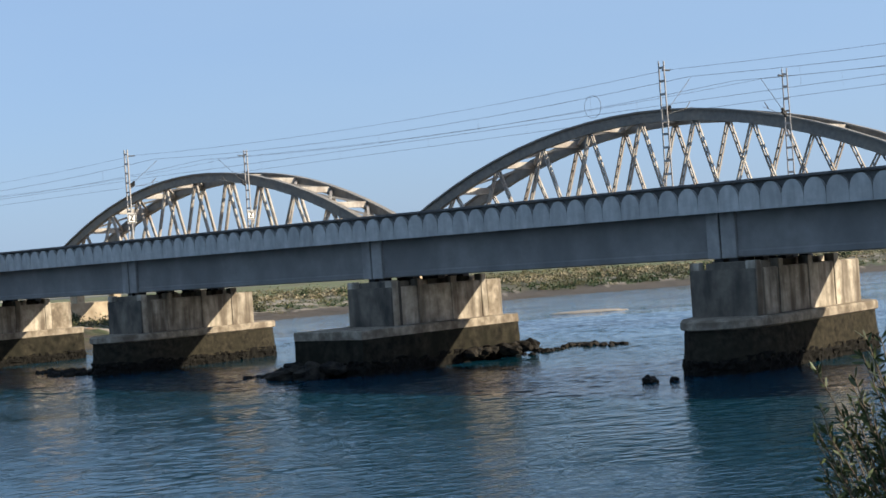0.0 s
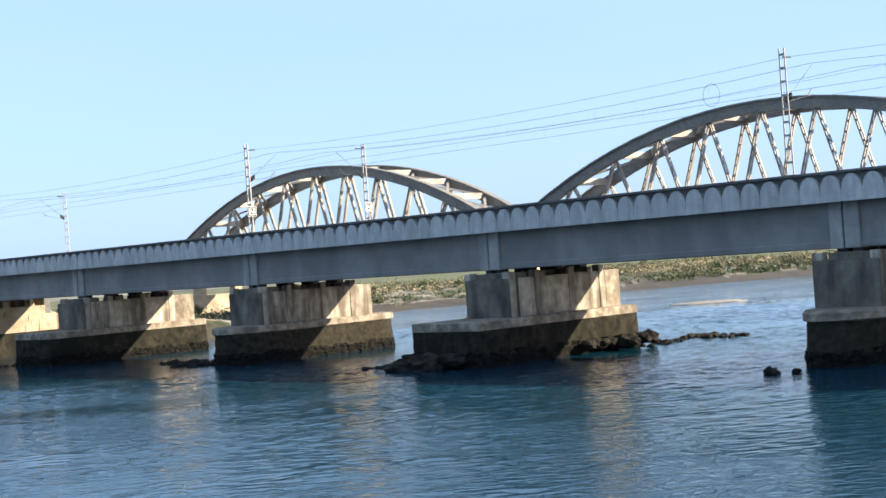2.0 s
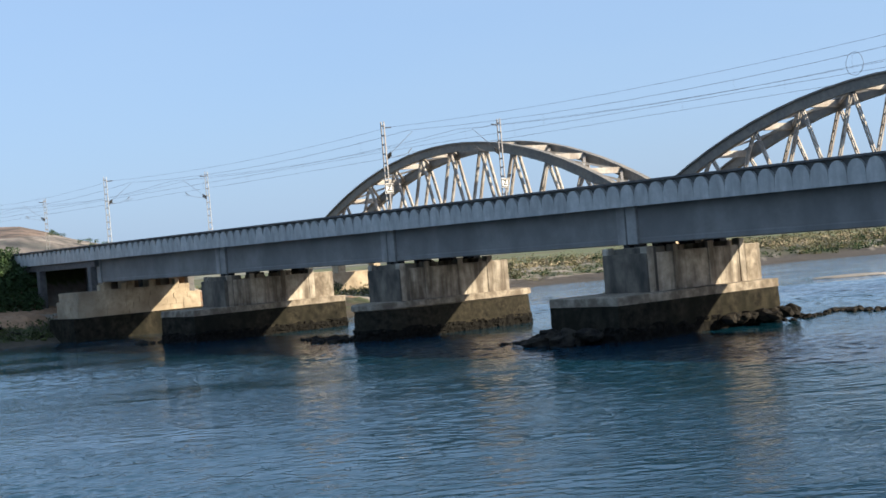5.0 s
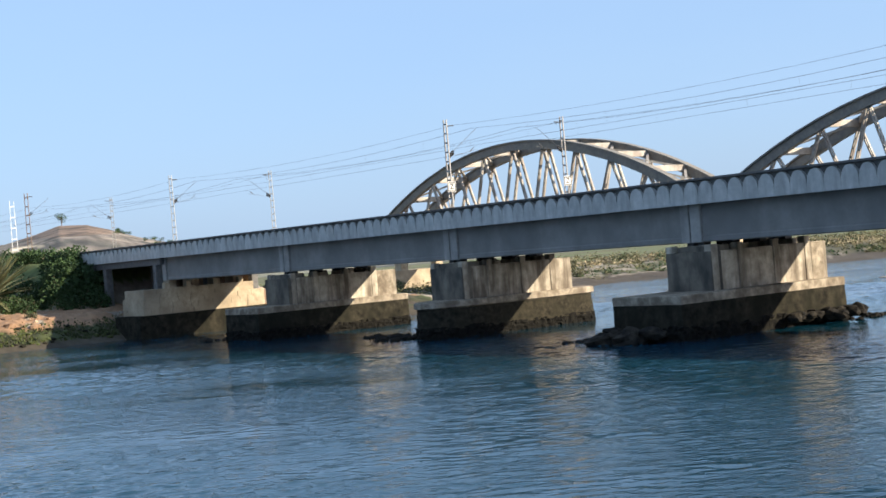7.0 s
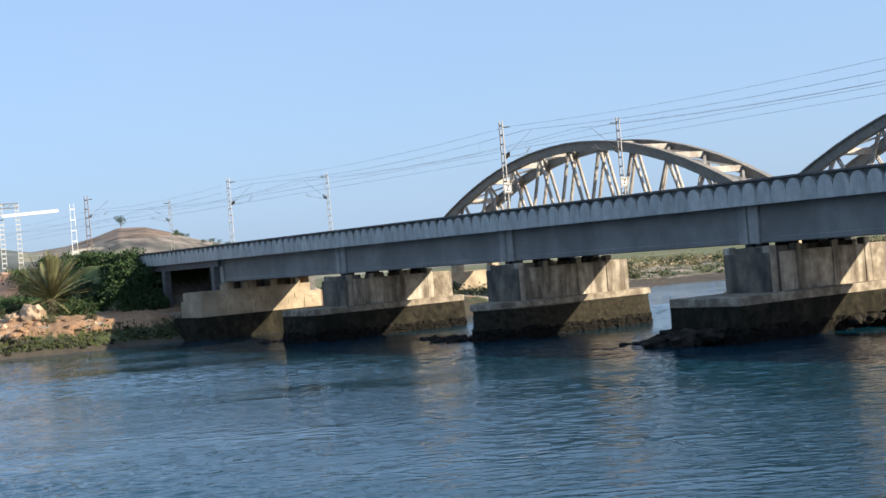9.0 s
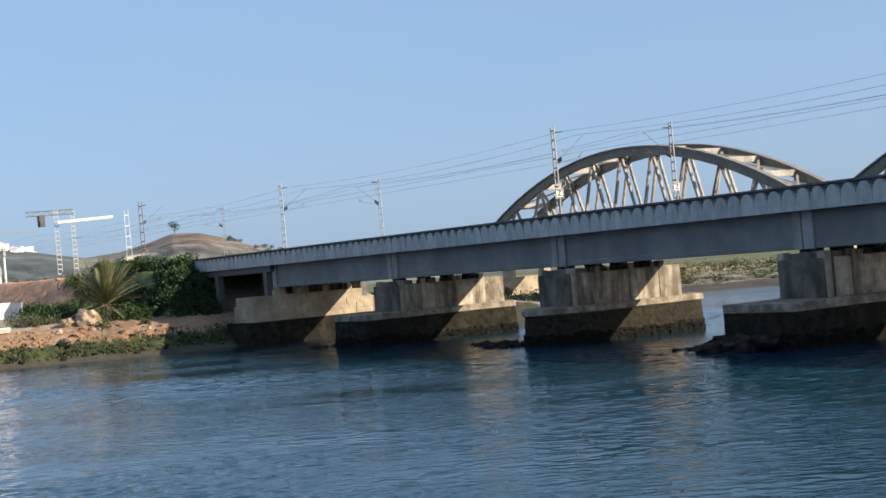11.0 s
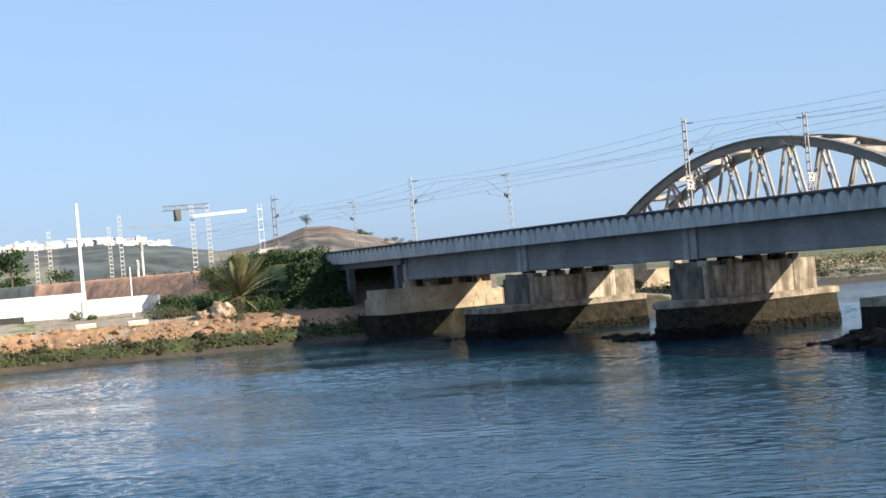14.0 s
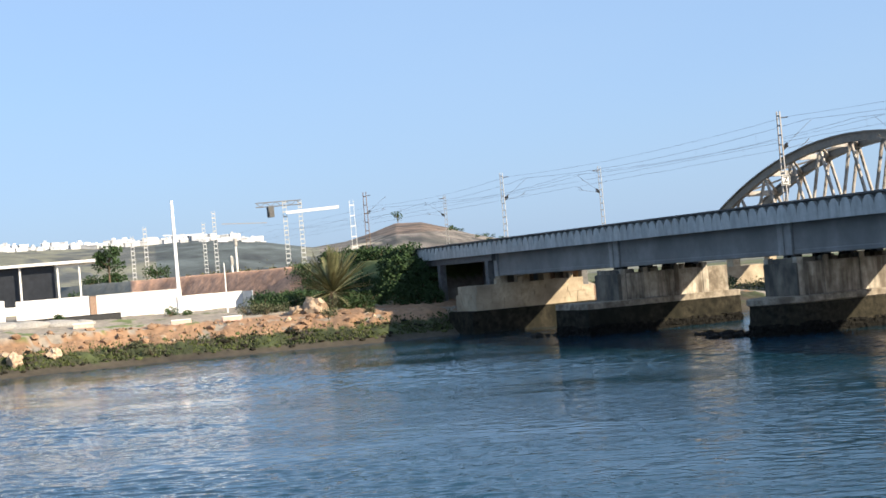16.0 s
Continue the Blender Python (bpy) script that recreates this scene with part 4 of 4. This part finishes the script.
for x, y, w, h in ((-112.5, -18.5, 2.4, 1.5), (-113.4, -20.2, 2.6, 1.7), (-112.8, -16.8, 2.0, 1.3), (-105.2, -14.2, 1.6, 1.0), (-104.4, -10.0, 1.1, 0.7), (-104.6, -32.6, 1.6, 1.0),
                   (-106.6, -33.6, 1.3, 0.8)):
    build_shrub(x, y, w, h, int(500 - x * 3 - y * 11), GREYLEAF, "grey-green scrubby bush on the earth bank", 600, 0.2)
for x, y, w, h in ((-119.8, -27.0, 1.7, 1.4), (-119.0, -25.4, 1.1, 0.8), (-121.5, -38.6, 1.2, 1.2)):
    build_shrub(x, y, w, h, int(700 - x), LEAF, "small green bush at the foot of the white wall", 420, 0.2)
for i in range(12):
    build_shrub(rng.uniform(-113.5, -108.6), rng.uniform(-5.2, -0.4), rng.uniform(2.4, 3.2), rng.uniform(1.3, 2.0), 240 + i, n=700, leaf=0.32)
for i in range(90):
    k = 11 + rng.randrange(5)
    p0, p1 = SHORE[k], SHORE[k + 1]
    q, dd = rng.random(), rng.uniform(11, 45)
    nx, ny = -(p1[1] - p0[1]), p1[0] - p0[0]
    ln = math.hypot(nx, ny)
    build_shrub(p0[0] + (p1[0] - p0[0]) * q + nx / ln * dd, p0[1] + (p1[1] - p0[1]) * q + ny / ln * dd, rng.uniform(1.8, 4.2), rng.uniform(0.7, 1.6), 400 + i, LEAF if i % 3 == 0 else GREYLEAF,
                "dark scrub bush on the far marsh", 260, 0.32)
rng = random.Random(83)
for i in range(20):
    a, r = radians(rng.uniform(72.0, 73.9)), rng.uniform(157, 172)
    build_shrub(EYE[0] - r * math.sin(a), EYE[1] + r * math.cos(a), rng.uniform(2.4, 3.8), rng.uniform(1.3, 2.3), 700 + i, n=560, leaf=0.3)
# grass on the level ground beside the abutment
bm = bmesh.new()
rng = random.Random(18)
for _ in range(6500):
    x, y = rng.uniform(-117, -103.2), rng.uniform(-13.5, -1)
    z = ground_z(x, y)
    if z > 3.3:
        s, a2 = rng.uniform(0.12, 0.34), rng.uniform(0, 6.283)
        t1 = Vector((math.cos(a2), math.sin(a2), 0)) * s * 0.3
        p = Vector((x, y, z - 0.04))
        bm.faces.new([bm.verts.new(v) for v in (p - t1, p + t1, p + Vector((rng.uniform(-0.4, 0.4), rng.uniform(-0.4, 0.4), 1)) * s)])
tagged(part("bank_grass", bm, BANKGRASS), "short green grass on the level bank", "grass", kind="stuff")
# weed and low growth along the tide line
bm = bmesh.new()
rng = random.Random(8)
for _ in range(11000):
    y = rng.uniform(-62, 12)
    dd = abs(rng.gauss(0, 1)) * 2.2 + 1.0
    i = next(k for k in range(len(SHORE) - 1) if SHORE[k + 1][1] > y)
    a, b = SHORE[i], SHORE[i + 1]
    x = a[0] + (b[0] - a[0]) * (y - a[1]) / (b[1] - a[1]) - dd
    if dd > 4.6 and rng.random() < 0.75:
        continue
    z = ground_z(x, y)
    s = rng.uniform(0.07, 0.24)
    a2 = rng.uniform(0, 6.283)
    p = Vector((x, y, z - 0.05))
    t1 = Vector((math.cos(a2), math.sin(a2), 0)) * s * 0.5
    up = Vector((rng.uniform(-0.5, 0.5), rng.uniform(-0.5, 0.5), 1)) * s
    bm.faces.new([bm.verts.new(v) for v in (p - t1, p + t1, p + up + t1 * 0.4, p + up * 1.1 - t1 * 0.4)])
tagged(part("shore_weed", bm, WEED), "green weed and low plants along the tide line", "weeds", kind="stuff")
# stones on the orange bank
rng = random.Random(22)
for i in range(190):
    y = rng.uniform(-62, -4)
    k = next(k for k in range(len(SHORE) - 1) if SHORE[k + 1][1] > y)
    p0, p1 = SHORE[k], SHORE[k + 1]
    x = p0[0] + (p1[0] - p0[0]) * (y - p0[1]) / (p1[1] - p0[1]) - rng.uniform(0.8, 4.2)
    s = rng.uniform(0.15, 0.45)
    ob = part("shore_stone", rock_mesh(rng, (s, s * 0.8, s * 0.5), 0.5, 1), ALGAE if rng.random() < 0.6 else WEEDSTONE)
    ob.matrix_basis = pose(x, y, ground_z(x, y) + 0.05 * s, 0, 0, rng.uniform(0, 360))
    tagged(ob, "weed-covered stone on the tide line", "stone", "stones on the tide line")
rng = random.Random(21)
for i in range(140):
    y = rng.uniform(-58, -7)
    k = next(k for k in range(len(SHORE) - 1) if SHORE[k + 1][1] > y)
    a, b = SHORE[k], SHORE[k + 1]
    x = a[0] + (b[0] - a[0]) * (y - a[1]) / (b[1] - a[1]) - rng.uniform(3.6, 7.6)
    s = 0.14 + 0.5 * rng.random() ** 2.5
    ob = part("stone", rock_mesh(rng, (s, s * 0.8, s * 0.6), 0.6, 1), BOULDER if rng.random() < 0.1 else EARTHROCK)
    ob.matrix_basis = pose(x, y, ground_z(x, y) + 0.1 * s, 0, 0, rng.uniform(0, 360))
    tagged(ob, "tan stone lying on the orange earth bank", "stone", "stones on the bank")
for x, y, s in ((-108.6, -14.4, (1.7, 1.3, 1.1)), (-109.4, -16.2, (0.9, 0.8, 0.6)), (-104.5, -45.5, (0.9, 0.8, 0.7)), (-105.5, -41.6, (0.7, 0.7, 0.5))):
    ob = part("boulder", rock_mesh(random.Random(int(-x * 10)), s, 0.5, 3), BOULDER)
    ob.matrix_basis = pose(x, y, ground_z(x, y) + s[2] * 0.4)
    tagged(ob, "large pale orange boulder on the bank", "boulder", "boulders on the bank")
# marsh plants on the far flats
bm = bmesh.new()
rng = random.Random(31)
for _ in range(2300):
    t = rng.uniform(0, 6)
    k = 11 + int(t) if t < 6 else 16
    a, b = SHORE[k], SHORE[k + 1]
    q = t - int(t)
    nx, ny = -(b[1] - a[1]), b[0] - a[0]
    ln = math.hypot(nx, ny)
    dd = rng.uniform(9, 130) * rng.random() ** 0.4 + 6
    x, y = a[0] + (b[0] - a[0]) * q + nx / ln * dd, a[1] + (b[1] - a[1]) * q + ny / ln * dd
    s = rng.uniform(0.35, 1.1) * (1.5 if rng.random() < 0.1 else 1)
    leaf_cluster(bm, rng, (x, y, ground_z(x, y) + 0.15 * s), s, 34, 0.3, 0.6, 0, 0.45)
tagged(part("marsh_scrub", bm, MARSH), "low olive scrub scattered over the far marsh", "scrub", kind="stuff")


def far_clumps(name, n, near, far, seed, mat_, label, size, leaf):
    rng = random.Random(seed)
    bm = bmesh.new()
    for _ in range(n):
        k = 11 + rng.randrange(6)
        a, b = SHORE[k], SHORE[k + 1]
        q = rng.random()
        nx, ny = -(b[1] - a[1]), b[0] - a[0]
        ln = math.hypot(nx, ny)
        dd = rng.uniform(near, far)
        x, y = a[0] + (b[0] - a[0]) * q + nx / ln * dd, a[1] + (b[1] - a[1]) * q + ny / ln * dd
        r = size * rng.uniform(0.5, 1.3)
        leaf_cluster(bm, rng, (x, y, ground_z(x, y) + 0.2 * r), r, 30, leaf, 0.6, 0, 0.5)
    tagged(part(name, bm, mat_), label, "scrub", kind="stuff")


far_clumps("dry_tussocks", 800, 26, 62, 71, PALEGRASS, "pale dry tussocks in a band along the far marsh", 0.8, 0.35)
far_clumps("dark_scrub", 420, 10, 20, 72, LEAF, "dark scrub along the top of the far mud bank", 0.7, 0.3)


# ---- the left bank's buildings and works ----
def polar(px_yaw, r):
    a = radians(px_yaw)
    return EYE[0] - r * math.sin(a), EYE[1] + r * math.cos(a)


def wall_run(name, p0, p1, h, mat_, label, group="white site walls", thick=0.2, z=None):
    a, b = Vector((*p0, 0)), Vector((*p1, 0))
    d = b - a
    t = thing(name, (a.x, a.y, (min(ground_z(*p0), ground_z(*p1)) - 0.15) if z is None else z), label, "wall", group, turn=math.degrees(math.atan2(d.y, d.x)))
    bm = bmesh.new()
    box(bm, (0, -thick / 2, 0), (d.length, thick / 2, h), 0.015)
    part("face", bm, mat_, t)
    bm = bmesh.new()
    box(bm, (0, -thick / 2 - 0.04, h), (d.length, thick / 2 + 0.04, h + 0.07), 0.01)
    part("coping", bm, mat_, t)
    return t


wall_run("site_wall", polar(84.6, 163), polar(83.3, 163), 2.45, WHITE, "white rendered site wall beside the road")
wall_run("site_wall", polar(82.9, 164), polar(80.2, 165), 2.5, WHITE, "white rendered site wall beside the road")
wall_run("brick_pillar", polar(80.2, 165), polar(79.95, 165), 2.45, BRICK, "bare brick pillar between two white walls", "brick pillars", 0.45)
wall_run("site_wall", polar(79.95, 165), polar(76.75, 165), 2.75, WHITE, "long white rendered site wall beside the road")
wall_run("site_wall", polar(76.75, 166), polar(74.45, 168), 1.9, WHITE, "low white site wall")
wall_run("sheet_gate", polar(74.45, 168), polar(74.05, 166), 2.0, GREY, "grey corrugated metal gate leaf", "gates", 0.08)


# low black strip along the foot of the site wall
wall_run("black_strip", polar(83.0, 161), polar(79.1, 162), 0.75, BLACK, "long low black strip along the wall foot", "", 1.1)


def build_pavilion():
    x, y = polar(82.95, 190)
    z = ground_z(x, y)
    t = thing("station_building", (x, y, z), "low modern building with a thick white flat roof and dark cladding", "building", turn=80)
    w = 16
    bm = bmesh.new()
    box(bm, (-w / 2 - 6, -5, 5.85), (w / 2 + 2.2, 5, 6.2), 0.04)
    part("roof", bm, WHITE, t, "thick white flat roof")
    for a, b in ((-13, -5.5), (-4.9, 1.0), (1.3, 5.2)):
        bm = bmesh.new()
        box(bm, (a, -3.5, 0.0), (b, 3.5, 5.86))
        part("wall", bm, DARKGLASS, t, "dark cladding")
    for u in (-5.2, 1.15, 5.6, 8.2):
        bm = bmesh.new()
        box(bm, (u - 0.11, -4.2, 0), (u + 0.11, -3.9, 5.86), 0.02)
        part("column", bm, WHITE, t)
    bm = bmesh.new()
    box(bm, (-14, -4.6, 0), (9, -4.4, 1.1), 0.02)
    part("parapet", bm, WHITE, t)


build_pavilion()


def build_pole(yaw, r, h, z=None, w=0.42, label="tall square white pole behind the site wall"):
    x, y = polar(yaw, r)
    z = ground_z(x, y) if z is None else z
    t = thing("white_pole", (x, y, z), label, "pole")
    bm = bmesh.new()
    lofted(bm, [[(s * w / 2 * k, q * w / 2 * k, zz) for s, q in ((-1, -1), (1, -1), (1, 1), (-1, 1))] for k, zz in ((1, -0.2), (0.6, h))])
    part("shaft", bm, WHITE, t)


build_pole(76.85, 172, 12.6)
build_pole(75.05, 160, 5.4, w=0.14, label="thin white post in front of the site wall")


def build_tower(yaw, r, top, w=0.7, mat_=GALV, label="lattice catenary mast on the railway bank", z=None):
    x, y = polar(yaw, r)
    z = ground_z(x, y) if z is None else z
    t = thing("lattice_mast", (x, y, z), label, "mast", "lattice masts in the rail yard", turn=yaw)
    ladder(t, EYE[2] + top - z, w, w * 0.8, mat_, -0.2, 0.75, 0.3, 1.7)
    bm = bmesh.new()
    box(bm, (-0.5, -0.5, -0.4), (0.5, 0.5, 0.15), 0.03)
    part("foot", bm, WHITE, t)
    return t


def rise(px, r):
    return px / 2594 * r


for yaw, r, px in ((78.45, 268, 108), (77.95, 258, 122), (75.72, 285, 122), (75.3, 262, 140)):
    build_tower(yaw, r, rise(px, r), 0.62, PALEGALV)
for yaw, r, px in ((72.55, 240, 150), (71.95, 246, 148)):
    build_tower(yaw, r, rise(px, r), 0.7, PALEGALV, "tall lattice tower carrying a short gantry")


def gantry(yaw0, yaw1, r, px, mat_, label, h=0.7):
    a, b = polar(yaw0, r), polar(yaw1, r)
    z = EYE[2] + rise(px, r)
    t = thing("gantry_beam", (a[0], a[1], z), label, "gantry", turn=math.degrees(math.atan2(b[1] - a[1], b[0] - a[0])))
    ln = math.hypot(b[0] - a[0], b[1] - a[1])
    bm = bmesh.new()
    for y in (-0.25, 0.25):
        for zz in (0, h):
            beam(bm, (0, y, zz), (ln, y, zz), 0.13, 0.13)
    part("chords", bm, mat_, t)
    n = max(2, int(ln / 0.8))
    for i in range(n):
        bm = bmesh.new()
        beam(bm, (ln * i / n, -0.25, 0 if i % 2 else h), (ln * (i + 1) / n, -0.25, h if i % 2 else 0), 0.1, 0.1)
        part("web", bm, mat_, t)


gantry(73.65, 71.9, 243, 141, GANTRY, "short lattice gantry on top of two towers")
_g = polar(73.1, 243)
bm = bmesh.new()
box(bm, (_g[0] - 0.5, _g[1] - 0.5, EYE[2] + rise(122, 243)), (_g[0] + 0.5, _g[1] + 0.5, EYE[2] + rise(141.5, 243)), 0.05)
tagged(part("signal_lantern", bm, WIRE), "dark signal box hanging under a gantry", "signal")


def boom(yaw0, yaw1, r, px0, px1, label, w=0.45, mat_=WHITE):
    a, b = polar(yaw0, r), polar(yaw1, r)
    bm = bmesh.new()
    beam(bm, (*a, EYE[2] + rise(px0, r)), (*b, EYE[2] + rise(px1, r)), w, w)
    tagged(part("boom", bm, mat_), label, "boom")


boom(72.5, 70.45, 239.4, 128, 131, "long white horizontal boom fixed to a lattice tower")
boom(77.28, 75.75, 284, 105, 100, "thin white cross beam over the tracks", 0.16)
boom(75.0, 73.27, 262, 117, 113, "thin grey cross beam over the tracks", 0.14, GALV)


def lamp_post(yaw, r, px):
    x, y = polar(yaw, r)
    z = ground_z(x, y)
    t = thing("signal_post", (x, y, z), "white signal post with a lamp box", "post")
    h = EYE[2] + rise(px, r) - z
    bm = bmesh.new()
    tube(bm, [(0, 0, -0.1), (0, 0, h)], [0.22, 0.16], 10)
    part("pole", bm, WHITE, t)
    bm = bmesh.new()
    box(bm, (-0.4, -0.25, h - 1.6), (0.4, 0.25, h - 0.2), 0.05)
    part("lamp_box", bm, GALV, t)


lamp_post(74.55, 262, 92)
lamp_post(74.75, 255, 60)


def build_tree(x, y, h, w, seed, label, n=1500, leaf=0.5, z=None):
    rng = random.Random(seed)
    t = thing("tree", (x, y, ground_z(x, y) - 0.1 if z is None else z), label, "tree")
    bm = bmesh.new()
    tube(bm, [(0, 0, 0), (0.05 * w, 0, h * 0.3), (0, 0.03 * w, h * 0.85)], [h * 0.03, h * 0.024, h * 0.006], 7)
    cl = []
    for i in range(12):
        a, q = rng.uniform(0, 6.283), rng.uniform(0.35, 0.9)
        tip = (math.cos(a) * w * 0.4, math.sin(a) * w * 0.4, h * (q + 0.08))
        tube(bm, [(0, 0, h * q * 0.75), tip], [h * 0.012, h * 0.003], 5)
        cl.append(tip)
    part("trunk", bm, BARK, t)
    bm = bmesh.new()
    for c in cl + [(0, 0, h * 0.9), (0, 0, h * 0.65)]:
        leaf_cluster(bm, rng, c, w * rng.uniform(0.16, 0.28), n // 14, leaf)
    part("crown", bm, LEAF, t)


_p = polar(79.4, 240)
build_tree(*_p, 5.5, 4.0, 41, "small dark green tree beside the tracks")
_p = polar(77.6, 250)
build_tree(*_p, 2.2, 3.6, 42, "low bushy green tree beside the tracks", 700, 0.4)
rng = random.Random(58)
for i in range(14):
    _p = polar(rng.uniform(78.9, 83.5), rng.uniform(225, 262))
    build_shrub(*_p, rng.uniform(2.5, 4.5), rng.uniform(1.4, 2.6), 640 + i, LEAF, "dark bush beside the tracks", 420, 0.4)
_p = polar(68.2, 1230)
build_tree(*_p, 11, 8.5, 43, "lone tree on top of the far hill", 420, 1.0)
rng = random.Random(51)
for i in range(16):
    _p = polar(rng.uniform(63.6, 66.2), rng.uniform(900, 1180))
    build_tree(*_p, rng.uniform(1.6, 2.6), rng.uniform(3, 5), 300 + i, "far dark tree on the low ridge", 140, 0.7)

# town on the ridge
rng = random.Random(61)


def build_house(x, y, turn):
    """Stacked flat-roofed blocks with parapets, each storey with its windows."""
    w, d, storeys = rng.uniform(4, 9), rng.uniform(4, 7), rng.choice((1, 1, 1, 2))
    h = storeys * 2.5 - 0.6
    t = thing("house", (x, y, ground_z(x, y)), "white flat-roofed house on the far ridge", "house", "town on the ridge", turn=turn)
    bm = bmesh.new()
    box(bm, (-w / 2, -d / 2, -5), (w / 2, d / 2, h))
    part("wall", bm, TOWN, t)
    bm = bmesh.new()
    box(bm, (-w / 2 - 0.2, -d / 2 - 0.2, h), (w / 2 + 0.2, d / 2 + 0.2, h + 0.7))
    part("roof", bm, TOWN, t)
    if rng.random() < 0.25:
        bm = bmesh.new()
        u = rng.uniform(-w / 4, w / 4)
        box(bm, (u - w / 5, -d / 4, h + 0.7), (u + w / 5, d / 4, h + 2.4))
        part("roof_room", bm, TOWN, t)
    n = max(1, int(w / 4.2))
    for k in range(storeys):
        for q in range(n):
            bm = bmesh.new()
            u = -w / 2 + (q + 0.5) * w / n
            box(bm, (u - 0.4, -d / 2 - 0.06, 0.5 + k * 2.5), (u + 0.4, -d / 2 + 0.02, 1.4 + k * 2.5))
            part("window", bm, GREY, t)


for i in range(300):
    yaw = 73.4 + 13.2 * rng.random() ** 0.85
    low = rng.random() < (0.25 if yaw > 79 else 0.08)
    build_house(*polar(yaw, rng.uniform(1060, 1130) if low else rng.uniform(1130, 1275)), rng.uniform(-25, 25) + 75)

# heap of gravel, kerb blocks and road
for yaw, r, s in ((82.6, 155, (2.6, 1.6, 0.7)), (81.4, 155.5, (2.2, 1.5, 0.6)), (83.6, 155, (2.4, 1.6, 0.6)), (80.6, 156, (1.6, 1.1, 0.45))):
    x, y = polar(yaw, r)
    ob = part("mound", rock_mesh(random.Random(int(yaw * 10)), s, 0.2, 3), GRAVEL, smooth=True)
    ob.matrix_basis = pose(x, y, ground_z(x, y) + 0.05, 0, 0, 75)
    tagged(ob, "low heap of pale gravel by the road", "mound", "gravel mounds")
for yaw, r in ((76.85, 150.5), (74.9, 151), (80.5, 152)):
    x, y = polar(yaw, r)
    t = thing("barrier_block", (x, y, ground_z(x, y) + 0.02), "faded pink and white concrete barrier lying by the road", "barrier", "road barriers", turn=82)
    bm = bmesh.new()
    prism(bm, [(-0.3, 0), (0.3, 0), (0.18, 0.45), (-0.18, 0.45)], lambda u, v, s: (s, u, v), -1.0, 1.0)
    part("block", bm, RED, t)
    bm = bmesh.new()
    prism(bm, [(-0.19, 0.452), (0.19, 0.452), (0.16, 0.52), (-0.16, 0.52)], lambda u, v, s: (s, u, v), -1.0, 1.0)
    part("top", bm, WHITE, t)


# ---- the near bush ----
def build_near_bush():
    rng = random.Random(91)
    fx, fy = EYE[0] - 8.2 * math.sin(radians(22.5)), EYE[1] + 8.2 * math.cos(radians(22.5))
    z0 = ground_z(fx, fy) - 0.1
    t = thing("willowy_bush", (fx, fy, z0), "near bush with thin arching stems and narrow yellow-green leaves", "bush")
    right = Vector((math.cos(radians(22.5)), math.sin(radians(22.5)), 0))
    away = Vector((-right.y, right.x, 0))
    top = EYE[2] - z0
    stems, leaves = bmesh.new(), bmesh.new()
    for i in range(150):
        base = right * rng.uniform(0.1, 1.1) + away * rng.uniform(-0.5, 0.5)
        tip = right * rng.uniform(-0.72, 0.6) + away * rng.uniform(-0.6, 0.6) + Vector((0, 0, top - 0.5 + rng.uniform(-1.3, 0.1)))
        reach = tip - base
        if (tip.dot(right)) < -0.2:
            tip.z = min(tip.z, top - 0.55 + rng.uniform(-0.5, 0.1))
        pts = []
        for q in range(9):
            u = q / 8
            p = base.lerp(tip, u) + Vector((0, 0, 0.6 * math.sin(u * math.pi))) + Vector((rng.uniform(-0.03, 0.03), rng.uniform(-0.03, 0.03), 0))
            pts.append(p)
        tube(stems, pts, [0.018 * (1 - 0.85 * k / 8) for k in range(9)], 5)
        for q in range(3, 9):
            for _ in range(30):
                p = pts[q - 1].lerp(pts[q], rng.random())
                ax = ((pts[q] - pts[q - 1]).normalized() + Vector((rng.gauss(0, 0.7), rng.gauss(0, 0.7), rng.gauss(-0.15, 0.6)))).normalized()
                sd = ax.cross(Vector((rng.uniform(-1, 1), rng.uniform(-1, 1), rng.uniform(-1, 1)))).normalized()
                s = rng.uniform(0.045, 0.09)
                w = s * 0.11
                v = [p, p + ax * s * 0.35 + sd * w, p + ax * s * 0.75 + sd * w * 0.7, p + ax * s, p + ax * s * 0.75 - sd * w * 0.7, p + ax * s * 0.35 - sd * w]
                leaves.faces.new([leaves.verts.new(k) for k in v])
    tagged(part("branchwork", stems, BARK, t), kind="stuff")
    part("foliage", leaves, PALE_LEAF, t)


build_near_bush()
